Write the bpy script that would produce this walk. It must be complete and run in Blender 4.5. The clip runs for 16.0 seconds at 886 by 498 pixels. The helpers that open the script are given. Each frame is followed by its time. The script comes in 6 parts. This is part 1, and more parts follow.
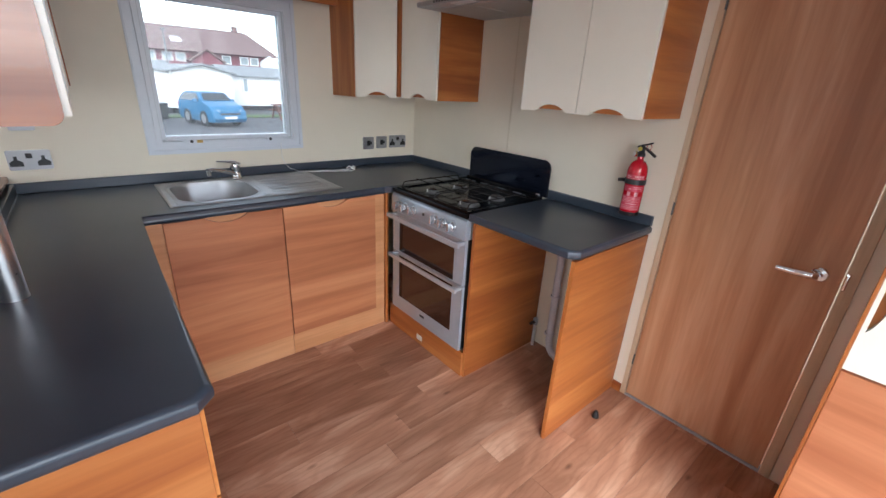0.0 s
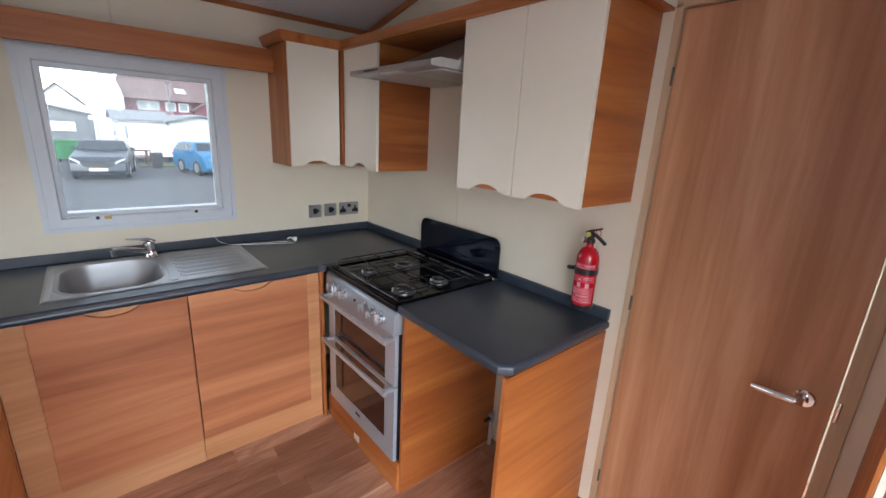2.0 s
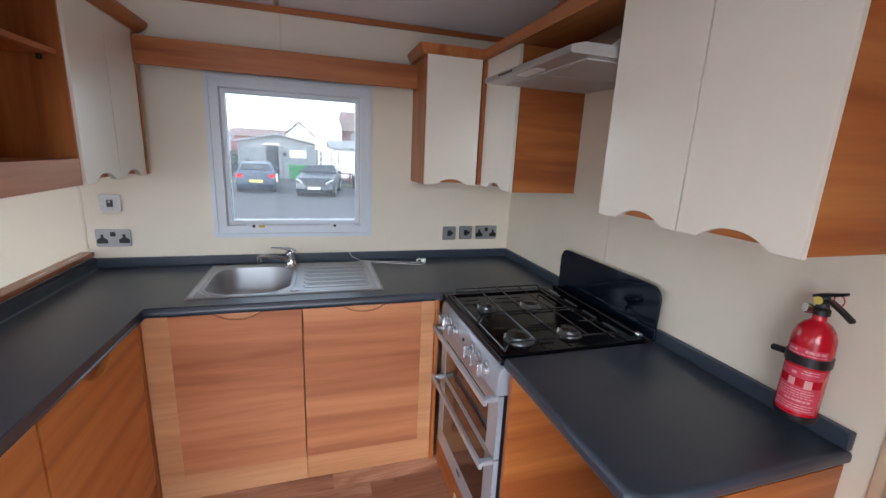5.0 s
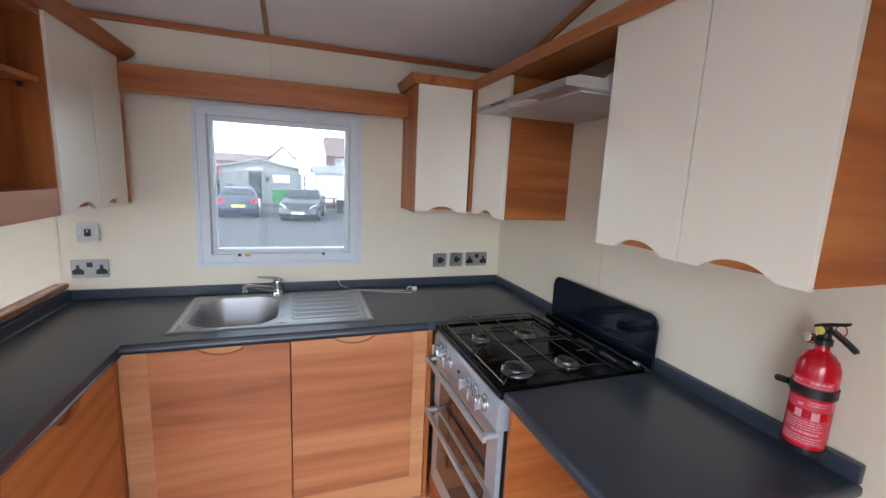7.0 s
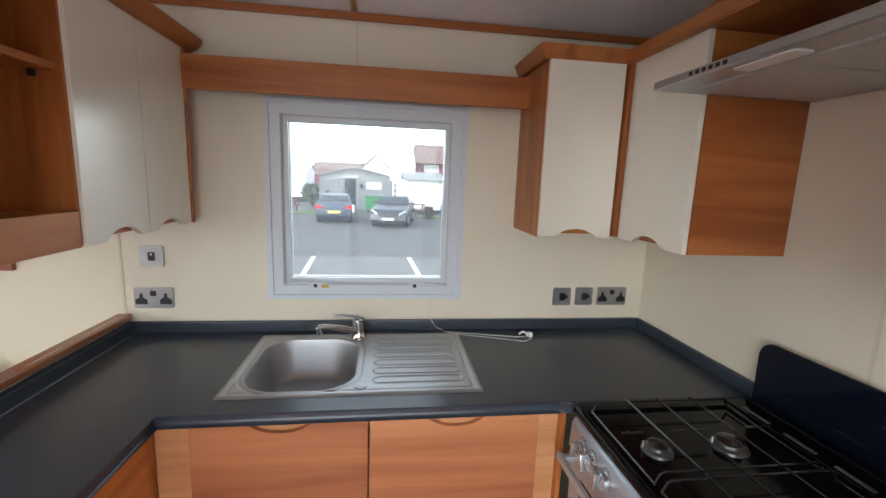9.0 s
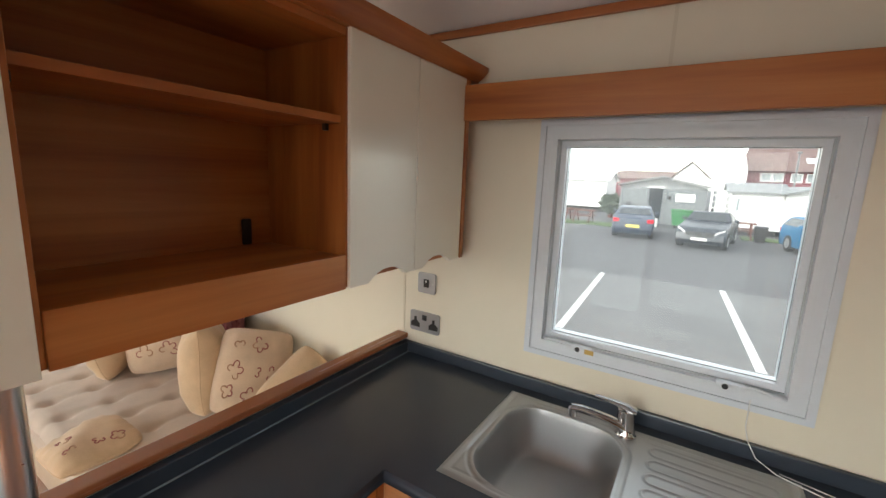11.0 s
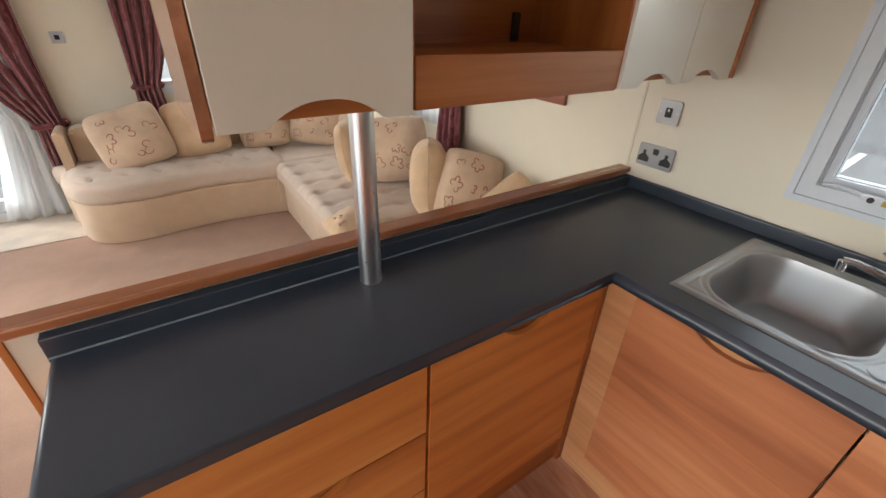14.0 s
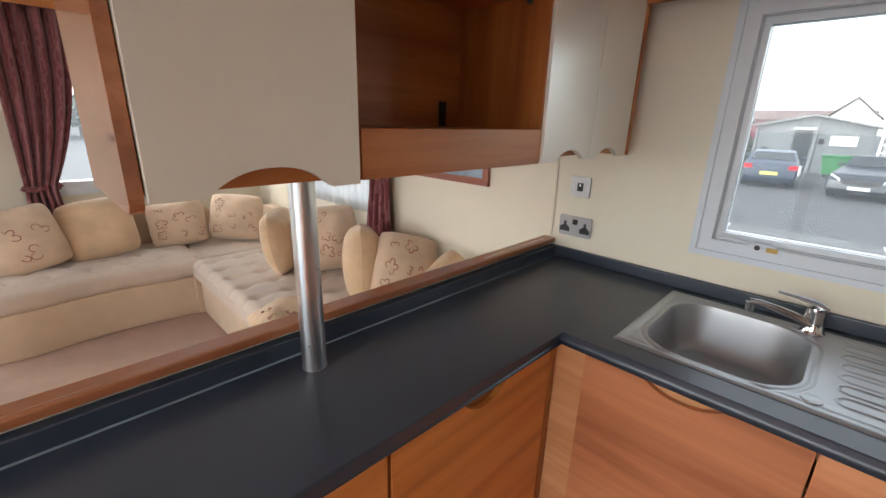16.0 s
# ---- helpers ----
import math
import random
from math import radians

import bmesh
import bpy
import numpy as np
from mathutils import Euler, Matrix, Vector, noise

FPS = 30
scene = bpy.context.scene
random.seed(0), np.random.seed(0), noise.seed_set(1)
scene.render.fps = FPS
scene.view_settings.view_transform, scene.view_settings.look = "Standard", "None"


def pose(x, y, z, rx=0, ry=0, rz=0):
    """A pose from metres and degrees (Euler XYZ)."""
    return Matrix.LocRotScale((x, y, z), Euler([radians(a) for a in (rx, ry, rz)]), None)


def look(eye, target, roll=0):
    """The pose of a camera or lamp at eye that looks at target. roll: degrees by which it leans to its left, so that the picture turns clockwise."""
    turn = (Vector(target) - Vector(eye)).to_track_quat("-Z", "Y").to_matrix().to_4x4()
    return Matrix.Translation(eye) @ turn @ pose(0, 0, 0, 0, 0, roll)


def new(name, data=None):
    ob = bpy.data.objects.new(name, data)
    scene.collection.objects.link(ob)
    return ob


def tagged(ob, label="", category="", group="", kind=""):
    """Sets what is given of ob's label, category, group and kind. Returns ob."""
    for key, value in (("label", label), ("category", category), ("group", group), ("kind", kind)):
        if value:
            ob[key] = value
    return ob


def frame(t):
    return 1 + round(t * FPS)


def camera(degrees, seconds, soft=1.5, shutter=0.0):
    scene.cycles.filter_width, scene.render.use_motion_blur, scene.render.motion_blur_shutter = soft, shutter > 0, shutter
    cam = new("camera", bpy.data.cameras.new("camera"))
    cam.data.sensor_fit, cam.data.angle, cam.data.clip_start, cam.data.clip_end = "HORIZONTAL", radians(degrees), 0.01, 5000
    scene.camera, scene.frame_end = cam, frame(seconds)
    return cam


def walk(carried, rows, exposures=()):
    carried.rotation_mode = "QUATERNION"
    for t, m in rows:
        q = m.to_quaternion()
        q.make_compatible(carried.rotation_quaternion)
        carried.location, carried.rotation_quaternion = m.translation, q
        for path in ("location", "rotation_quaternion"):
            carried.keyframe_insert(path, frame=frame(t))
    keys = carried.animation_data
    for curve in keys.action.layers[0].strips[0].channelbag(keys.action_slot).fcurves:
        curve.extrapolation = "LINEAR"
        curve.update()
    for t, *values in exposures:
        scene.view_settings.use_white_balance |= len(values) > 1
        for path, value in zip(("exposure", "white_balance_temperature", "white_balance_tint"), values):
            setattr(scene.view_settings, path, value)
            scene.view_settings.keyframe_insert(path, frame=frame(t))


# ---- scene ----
cam = camera(94.0, 16.0)
PATH = [
    (0, (0.067, -0.044, 1.44), (1.286, 1.363, 0.709), 3.1),
    (0.5, (0.143, -0.037, 1.467), (1.374, 1.376, 0.768), 3.1),
    (1, (0.3, -0.067, 1.531), (1.544, 1.357, 0.879), 3.0),
    (1.5, (0.399, -0.065, 1.561), (1.664, 1.367, 0.971), 3.1),
    (2, (0.483, 0.009, 1.563), (1.745, 1.467, 1.031), 3.0),
    (2.5, (0.579, 0.125, 1.554), (1.786, 1.643, 1.067), 2.9),
    (3, (0.628, 0.195, 1.541), (1.744, 1.787, 1.072), 2.9),
    (3.5, (0.733, 0.182, 1.536), (1.7, 1.871, 1.076), 2.9),
    (4, (0.795, 0.157, 1.525), (1.59, 1.933, 1.059), 2.8),
    (4.5, (0.799, 0.167, 1.515), (1.457, 1.997, 1.049), 2.7),
    (5, (0.794, 0.199, 1.519), (1.38, 2.057, 1.067), 2.7),
    (5.2, (0.79, 0.204, 1.528), (1.37, 2.068, 1.093), 2.7),
    (7.5, (0.765, 0.273, 1.533), (1.437, 2.127, 1.201), 2.7),
    (8, (0.772, 0.405, 1.534), (1.393, 2.276, 1.202), 2.7),
    (8.2, (0.784, 0.481, 1.523), (1.378, 2.364, 1.2), 2.5),
    (10.3, (0.766, 1.163, 1.628), (0.162, 3.040, 1.286), 2.3),
    (10.5, (0.766, 1.172, 1.635), (0.048, 3.008, 1.294), 2.4),
    (11, (0.781, 1.169, 1.646), (-0.26, 2.842, 1.303), 2.4),
    (11.5, (0.79, 1.155, 1.646), (-0.522, 2.625, 1.303), 2.3),
    (12, (0.803, 1.132, 1.642), (-0.689, 2.417, 1.291), 2.2),
    (12.5, (0.793, 1.111, 1.615), (-0.77, 2.284, 1.193), 2.2),
    (13, (0.763, 1.076, 1.578), (-0.788, 2.195, 0.994), 2.1),
    (13.5, (0.728, 1.034, 1.546), (-0.756, 2.092, 0.721), 2.2),
    (14, (0.686, 0.953, 1.51), (-0.73, 1.954, 0.513), 2.2),
    (14.5, (0.67, 0.902, 1.493), (-0.764, 1.902, 0.521), 2.3),
    (15, (0.65, 0.862, 1.478), (-0.849, 1.92, 0.68), 2.2),
    (15.5, (0.657, 0.884, 1.463), (-0.849, 2.046, 0.846), 2.1),
    (16, (0.66, 0.918, 1.462), (-0.679, 2.28, 0.868), 1.6),
]
BALANCE = [(0, -0.05, 5900, 10), (1.5, -0.05, 5950, 10), (3, -0.05, 5900, 10), (5, -0.02, 5800, 10), (8, 0.12, 5850, 9), (10.5, 0.03, 6850, 7), (12.5, 0.03, 6800, 7), (15, 0.0, 6550, 9), (16, 0.0, 6450, 9)]
walk(cam, [(t, look(eye, target, roll)) for t, eye, target, roll in PATH], BALANCE)

# ---- world, sun and window light ----
sky = bpy.data.worlds.new("overcast_sky")
scene.world = sky
sky.use_nodes = True
wn = sky.node_tree
wn.nodes.clear()
sky_tex = wn.nodes.new("ShaderNodeTexSky")
sky_tex.sky_type, sky_tex.sun_disc = "NISHITA", False
sky_tex.sun_elevation, sky_tex.sun_rotation = radians(38), radians(215)
sky_tex.dust_density = 1.5
sky_grey = wn.nodes.new("ShaderNodeHueSaturation")
sky_grey.inputs["Saturation"].default_value = 0.25
sky_bg = wn.nodes.new("ShaderNodeBackground")
sky_bg.inputs["Strength"].default_value = 0.70
sky_out = wn.nodes.new("ShaderNodeOutputWorld")
wn.links.new(sky_tex.outputs[0], sky_grey.inputs["Color"])
wn.links.new(sky_grey.outputs[0], sky_bg.inputs["Color"])
wn.links.new(sky_bg.outputs[0], sky_out.inputs[0])

sun = new("sun", bpy.data.lights.new("sun", "SUN"))
sun.data.energy, sun.data.angle, sun.data.color = 1.2, radians(14), (1.0, 0.96, 0.9)
sun.matrix_world = look((-6, -9, 9), (0, 0, 0))


def sky_fill(x, y, z, tx, ty, tz, w, h, watts):
    """Area lamp standing in for sky light at or near a window opening."""
    lamp = new("sky_fill", bpy.data.lights.new("sky_fill", "AREA"))
    lamp.data.shape, lamp.data.size, lamp.data.size_y = "RECTANGLE", w, h
    lamp.data.energy, lamp.data.color = watts, (0.82, 0.925, 1.0)
    lamp.matrix_world = look((x, y, z), (tx, ty, tz))
    return lamp


# first three: lamps in the unseen south openings, added to light the room
sky_fill(0.80, -1.02, 1.15, 0.45, 1, 1.0, 0.85, 1.7, 5.0)
sky_fill(-0.10, -1.02, 1.10, 0.1, 1, 0.95, 0.8, 1.8, 7.5)
sky_fill(-2.4, -1.02, 1.2, -1.9, 2, 1.0, 1.2, 1.5, 2.2)
sky_fill(-3.52, -0.35, 1.1, 0, -0.35, 0.9, 0.9, 1.8, 6.5)
sky_fill(-3.56, 1.62, 1.45, 0, 1.45, 1.15, 1.1, 1.0, 6.0)
# lamp added outside, above the view, to boost sky light through the kitchen window
sky_fill(0.70, 3.15, 2.45, 0.55, 1.9, 1.0, 1.5, 0.9, 3.5)


# ---- building helpers ----
def thing(name, at, label="", category="", group="", kind=""):
    ob = new(name)
    ob.empty_display_size = 0.05
    ob.location = at
    return tagged(ob, label, category, group, kind)


def mesh_object(name, bm, material, smooth=False):
    bmesh.ops.recalc_face_normals(bm, faces=bm.faces)
    me = bpy.data.meshes.new(name)
    bm.to_mesh(me)
    bm.free()
    if material:
        me.materials.append(material)
    if smooth:
        for p in me.polygons:
            p.use_smooth = True
        me.set_sharp_from_angle(angle=radians(38))
        for p in me.polygons:
            if p.area > 0.0015 and max(abs(c) for c in p.normal) > 0.9999:
                p.use_smooth = False
    return new(name, me)


def part(name, bm, material, parent, label="", smooth=True):
    """One mesh under a thing or a part; its vertices are in world metres."""
    ob = mesh_object(name, bm, material, smooth)
    ob.parent = parent
    if parent.type == "EMPTY":
        ob.matrix_parent_inverse = Matrix.Translation(parent.location).inverted()
    return tagged(ob, label)


def single(name, bm, material, label="", category="", group="", kind="", smooth=True):
    return tagged(mesh_object(name, bm, material, smooth), label, category, group, kind)


def box(x0, x1, y0, y1, z0, z1, bevel=0.0, bm=None, seg=2):
    bm = bm or bmesh.new()
    vs = [bm.verts.new(p) for p in ((x0, y0, z0), (x1, y0, z0), (x1, y1, z0), (x0, y1, z0), (x0, y0, z1), (x1, y0, z1), (x1, y1, z1), (x0, y1, z1))]
    fs = [bm.faces.new([vs[i] for i in q]) for q in ((0, 3, 2, 1), (4, 5, 6, 7), (0, 1, 5, 4), (1, 2, 6, 5), (2, 3, 7, 6), (3, 0, 4, 7))]
    if bevel:
        es = {e for f in fs for e in f.edges}
        bmesh.ops.bevel(bm, geom=list(es), offset=bevel, segments=seg, affect="EDGES", profile=0.5)
    return bm


def place(axis, u, v, w):
    """Outline (u, v) and depth w: axis names the direction of the depth."""
    return {"x": (w, u, v), "y": (u, w, v), "z": (u, v, w)}[axis]


def prism(outline, axis, w0, w1, bm=None, bevel=0.0):
    bm = bm or bmesh.new()
    a = [bm.verts.new(place(axis, u, v, w0)) for u, v in outline]
    b = [bm.verts.new(place(axis, u, v, w1)) for u, v in outline]
    n = len(outline)
    fs = [bm.faces.new(a), bm.faces.new(b[::-1])]
    fs += [bm.faces.new((a[i], a[(i + 1) % n], b[(i + 1) % n], b[i])) for i in range(n)]
    if bevel:
        es = list(fs[0].edges) + list(fs[1].edges)
        bmesh.ops.bevel(bm, geom=es, offset=bevel, segments=2, affect="EDGES", profile=0.5)
    return bm


def rounded(u0, u1, v0, v1, r, n=5, corners=(1, 1, 1, 1)):
    """A rounded rectangle; corners: lower left, lower right, upper right, upper left."""
    pts = []
    for k, (cu, cv, s) in enumerate(((u0, v0, 180), (u1, v0, 270), (u1, v1, 0), (u0, v1, 90))):
        if not corners[k]:
            pts.append((cu, cv))
            continue
        ou, ov = cu + (r if cu == u0 else -r), cv + (r if cv == v0 else -r)
        pts += [(ou + r * math.cos(radians(s + 90 * i / n)), ov + r * math.sin(radians(s + 90 * i / n))) for i in range(n + 1)]
    return pts


def rod(p0, p1, r0, r1=None, n=14, bm=None):
    bm = bm or bmesh.new()
    p0, p1, r1 = Vector(p0), Vector(p1), r0 if r1 is None else r1
    q = (p1 - p0).to_track_quat("Z", "Y")
    rings = [[bm.verts.new(p + q @ Vector((r * math.cos(2 * math.pi * i / n), r * math.sin(2 * math.pi * i / n), 0))) for i in range(n)] for p, r in ((p0, r0), (p1, r1))]
    for i in range(n):
        bm.faces.new((rings[0][i], rings[0][(i + 1) % n], rings[1][(i + 1) % n], rings[1][i]))
    bm.faces.new(rings[0][::-1])
    bm.faces.new(rings[1])
    return bm


def tube(points, r, n=10, bm=None, closed=False, radii=None):
    bm = bm or bmesh.new()
    pts = [Vector(p) for p in points]
    m = len(pts)
    rings = []
    side = None
    for i, p in enumerate(pts):
        d = (pts[(i + 1) % m] - pts[i - 1]) if closed else pts[min(i + 1, m - 1)] - pts[max(i - 1, 0)]
        d.normalize()
        if side is None:
            side = d.orthogonal().normalized()
        side = (side - d * side.dot(d)).normalized()
        up = d.cross(side)
        k = radii[i] if radii else r
        rings.append([bm.verts.new(p + side * k * math.cos(2 * math.pi * j / n) + up * k * math.sin(2 * math.pi * j / n)) for j in range(n)])
    for i in range(m if closed else m - 1):
        a, b = rings[i], rings[(i + 1) % m]
        for j in range(n):
            bm.faces.new((a[j], a[(j + 1) % n], b[(j + 1) % n], b[j]))
    if not closed:
        bm.faces.new(rings[0][::-1])
        bm.faces.new(rings[-1])
    return bm


def lathe(profile, at, direction=(0, 0, 1), n=24, bm=None):
    """A turned shape: profile of (radius, height) along the direction."""
    bm = bm or bmesh.new()
    q = Vector(direction).to_track_quat("Z", "Y")
    rings = [[bm.verts.new(Vector(at) + q @ Vector((r * math.cos(2 * math.pi * i / n), r * math.sin(2 * math.pi * i / n), h))) for i in range(n)] for r, h in profile]
    for a, b in zip(rings, rings[1:]):
        for i in range(n):
            bm.faces.new((a[i], a[(i + 1) % n], b[(i + 1) % n], b[i]))
    bm.faces.new(rings[0][::-1])
    bm.faces.new(rings[-1])
    return bm


def sheet(nu, nv, fn, bm=None):
    bm = bm or bmesh.new()
    g = [[bm.verts.new(fn(i / nu, j / nv)) for j in range(nv + 1)] for i in range(nu + 1)]
    for i in range(nu):
        for j in range(nv):
            bm.faces.new((g[i][j], g[i + 1][j], g[i + 1][j + 1], g[i][j + 1]))
    return bm


def holed(axis, u0, u1, v0, v1, w0, w1, holes, bm=None):
    """A wall slab with rectangular openings through it."""
    bm = bm or bmesh.new()
    us = sorted({u0, u1, *(h[0] for h in holes), *(h[1] for h in holes)})
    vs = sorted({v0, v1, *(h[2] for h in holes), *(h[3] for h in holes)})
    solid = {(i, j) for i in range(len(us) - 1) for j in range(len(vs) - 1)
             if not any(h[0] <= us[i] < h[1] and h[2] <= vs[j] < h[3] for h in holes)}
    cache = {}

    def vert(i, j, k):
        if (i, j, k) not in cache:
            cache[i, j, k] = bm.verts.new(place(axis, us[i], vs[j], (w0, w1)[k]))
        return cache[i, j, k]

    for i, j in solid:
        for k in (0, 1):
            bm.faces.new([vert(i + a, j + b, k) for a, b in ((0, 0), (1, 0), (1, 1), (0, 1))])
        for di, dj, e in ((-1, 0, ((0, 0), (0, 1))), (1, 0, ((1, 0), (1, 1))), (0, -1, ((0, 0), (1, 0))), (0, 1, ((0, 1), (1, 1)))):
            if (i + di, j + dj) not in solid:
                (a, b), (c, d) = e
                bm.faces.new([vert(i + a, j + b, 0), vert(i + c, j + d, 0), vert(i + c, j + d, 1), vert(i + a, j + b, 1)])
    return bm


# ---- materials ----
def shader(name, rough=0.5, metal=0.0, coat=0.0, spec=0.5):
    m = bpy.data.materials.new(name)
    m.use_nodes = True
    t = m.node_tree
    b = t.nodes["Principled BSDF"]
    b.inputs["Roughness"].default_value, b.inputs["Metallic"].default_value = rough, metal
    b.inputs["Coat Weight"].default_value, b.inputs["Specular IOR Level"].default_value = coat, spec
    return m, t, b


def coords(t, scale, shuffle=0.0):
    tc = t.nodes.new("ShaderNodeTexCoord")
    mp = t.nodes.new("ShaderNodeMapping")
    mp.inputs["Scale"].default_value = scale
    t.links.new(tc.outputs["Object"], mp.inputs["Vector"])
    if shuffle:
        info = t.nodes.new("ShaderNodeObjectInfo")
        mul = t.nodes.new("ShaderNodeMath")
        mul.operation = "MULTIPLY"
        mul.inputs[1].default_value = shuffle
        t.links.new(info.outputs["Random"], mul.inputs[0])
        t.links.new(mul.outputs[0], mp.inputs["Location"])
    return mp.outputs[0]


def noise_of(t, vec, scale, detail=4.0, rough=0.55, distort=0.0):
    n = t.nodes.new("ShaderNodeTexNoise")
    n.inputs["Scale"].default_value, n.inputs["Detail"].default_value = scale, detail
    n.inputs["Roughness"].default_value, n.inputs["Distortion"].default_value = rough, distort
    t.links.new(vec, n.inputs["Vector"])
    return n.outputs["Fac"]


def ramp(t, fac, *stops):
    r = t.nodes.new("ShaderNodeValToRGB")
    els = r.color_ramp.elements
    while len(els) < len(stops):
        els.new(0.5)
    for e, (p, c) in zip(els, stops):
        e.position, e.color = p, (*c, 1)
    t.links.new(fac, r.inputs["Fac"])
    return r.outputs["Color"]


def mixed(t, a, b, fac, mode="MIX"):
    m = t.nodes.new("ShaderNodeMix")
    m.data_type, m.blend_type = "RGBA", mode
    for socket, v in ((m.inputs[6], a), (m.inputs[7], b), (m.inputs[0], fac)):
        if isinstance(v, bpy.types.NodeSocket):
            t.links.new(v, socket)
        else:
            socket.default_value = v if isinstance(v, float) else (*v, 1)
    return m.outputs[2]


def bumped(t, b, fac, strength, distance=0.002):
    n = t.nodes.new("ShaderNodeBump")
    n.inputs["Strength"].default_value, n.inputs["Distance"].default_value = strength, distance
    t.links.new(fac, n.inputs["Height"])
    t.links.new(n.outputs[0], b.inputs["Normal"])


def roughened(t, b, fac, lo, hi):
    m = t.nodes.new("ShaderNodeMapRange")
    m.inputs["To Min"].default_value, m.inputs["To Max"].default_value = lo, hi
    t.links.new(fac, m.inputs["Value"])
    t.links.new(m.outputs[0], b.inputs["Roughness"])


def plain(name, colour, rough=0.5, metal=0.0, vary=0.08, scale=18.0, bump=0.0, coat=0.0, spec=0.5, bump_scale=120.0):
    m, t, b = shader(name, rough, metal, coat, spec)
    vec = coords(t, (1, 1, 1), 9.0)
    f = noise_of(t, vec, scale, 5.0)
    c = ramp(t, f, (0.3, tuple(v * (1 - vary) for v in colour)), (0.7, tuple(min(1, v * (1 + vary)) for v in colour)))
    t.links.new(c, b.inputs["Base Color"])
    roughened(t, b, noise_of(t, vec, scale * 2.7, 3.0), max(0.02, rough - 0.06), min(1, rough + 0.06))
    if bump:
        bumped(t, b, noise_of(t, vec, bump_scale, 3.0), bump)
    return m


def wood(name, dark, mid, light, grain, rough=0.38, coat=0.0, fine=1.0, bands=1.0, bump=0.08, spread=0.0, knots=False, grainy=0.36):
    """Laminate wood print; grain names the axis along which it runs."""
    m, t, b = shader(name, rough, 0.0, coat)
    i = "xyz".index(grain)
    broad, thin = [9.0 * bands] * 3, [70.0 * fine] * 3
    broad[i], thin[i] = 0.6 * bands, 2.2 * fine
    vb = coords(t, broad, 11.0)
    vt = coords(t, thin, 7.0)
    f = noise_of(t, vb, 1.0, 5.0, 0.6, 0.35)
    col = ramp(t, f, (0.35, dark), (0.5, mid), (0.65, light))
    g = noise_of(t, vt, 1.0, 4.0, 0.6, 0.2)
    streak = ramp(t, g, (0.3, (0.72, 0.70, 0.68)), (0.55, (1, 1, 1)))
    col = mixed(t, col, streak, grainy, "MULTIPLY")
    if knots:
        spots = t.nodes.new("ShaderNodeTexVoronoi")
        spots.inputs["Scale"].default_value = 1.0
        squash = [7.0] * 3
        squash[i] = 2.6
        t.links.new(coords(t, squash, 13.0), spots.inputs["Vector"])
        col = mixed(t, col, ramp(t, spots.outputs["Distance"], (0.03, (0.45, 0.36, 0.30)), (0.16, (1, 1, 1))), 0.85, "MULTIPLY")
    if spread:
        info = t.nodes.new("ShaderNodeObjectInfo")
        tone = ramp(t, info.outputs["Random"], (0.0, (1 - spread,) * 3), (1.0, (1.0, 1.0, 1.0)))
        col = mixed(t, col, tone, 1.0, "MULTIPLY")
    t.links.new(col, b.inputs["Base Color"])
    roughened(t, b, g, rough - 0.05, rough + 0.08)
    bumped(t, b, g, bump, 0.001)
    return m


def fabric(name, colour, weave=900.0, vary=0.12, sheen=0.3):
    m, t, b = shader(name, 0.9, 0, 0, 0.2)
    vec = coords(t, (1, 1, 1), 5.0)
    f = noise_of(t, vec, 7.0, 5.0)
    c = ramp(t, f, (0.3, tuple(v * (1 - vary) for v in colour)), (0.7, tuple(min(1, v * (1 + vary)) for v in colour)))
    w = noise_of(t, vec, weave * 0.35, 2.0)
    c = mixed(t, c, ramp(t, w, (0.35, (0.86, 0.85, 0.84)), (0.65, (1, 1, 1))), 0.6, "MULTIPLY")
    t.links.new(c, b.inputs["Base Color"])
    b.inputs["Sheen Weight"].default_value = sheen
    bumped(t, b, w, 0.25, 0.001)
    return m


def glass(name, tint=(0.97, 0.99, 0.98), haze=0.045):
    m, t, b = shader(name, 0.02)
    t.nodes.remove(b)
    out = t.nodes["Material Output"]
    clear = t.nodes.new("ShaderNodeBsdfTransparent")
    clear.inputs[0].default_value = (*tint, 1)
    gloss = t.nodes.new("ShaderNodeBsdfGlossy")
    gloss.inputs["Roughness"].default_value = 0.02
    fres = t.nodes.new("ShaderNodeFresnel")
    fres.inputs["IOR"].default_value = 1.28
    mix = t.nodes.new("ShaderNodeMixShader")
    t.links.new(fres.outputs[0], mix.inputs[0])
    t.links.new(clear.outputs[0], mix.inputs[1])
    t.links.new(gloss.outputs[0], mix.inputs[2])
    # pale translucent share: glare haze over the view, put into the pane
    veil = t.nodes.new("ShaderNodeBsdfTranslucent")
    veil.inputs[0].default_value = (0.8, 0.82, 0.84, 1)
    hazed = t.nodes.new("ShaderNodeMixShader")
    hazed.inputs[0].default_value = haze
    t.links.new(mix.outputs[0], hazed.inputs[1])
    t.links.new(veil.outputs[0], hazed.inputs[2])
    t.links.new(hazed.outputs[0], out.inputs[0])
    return m


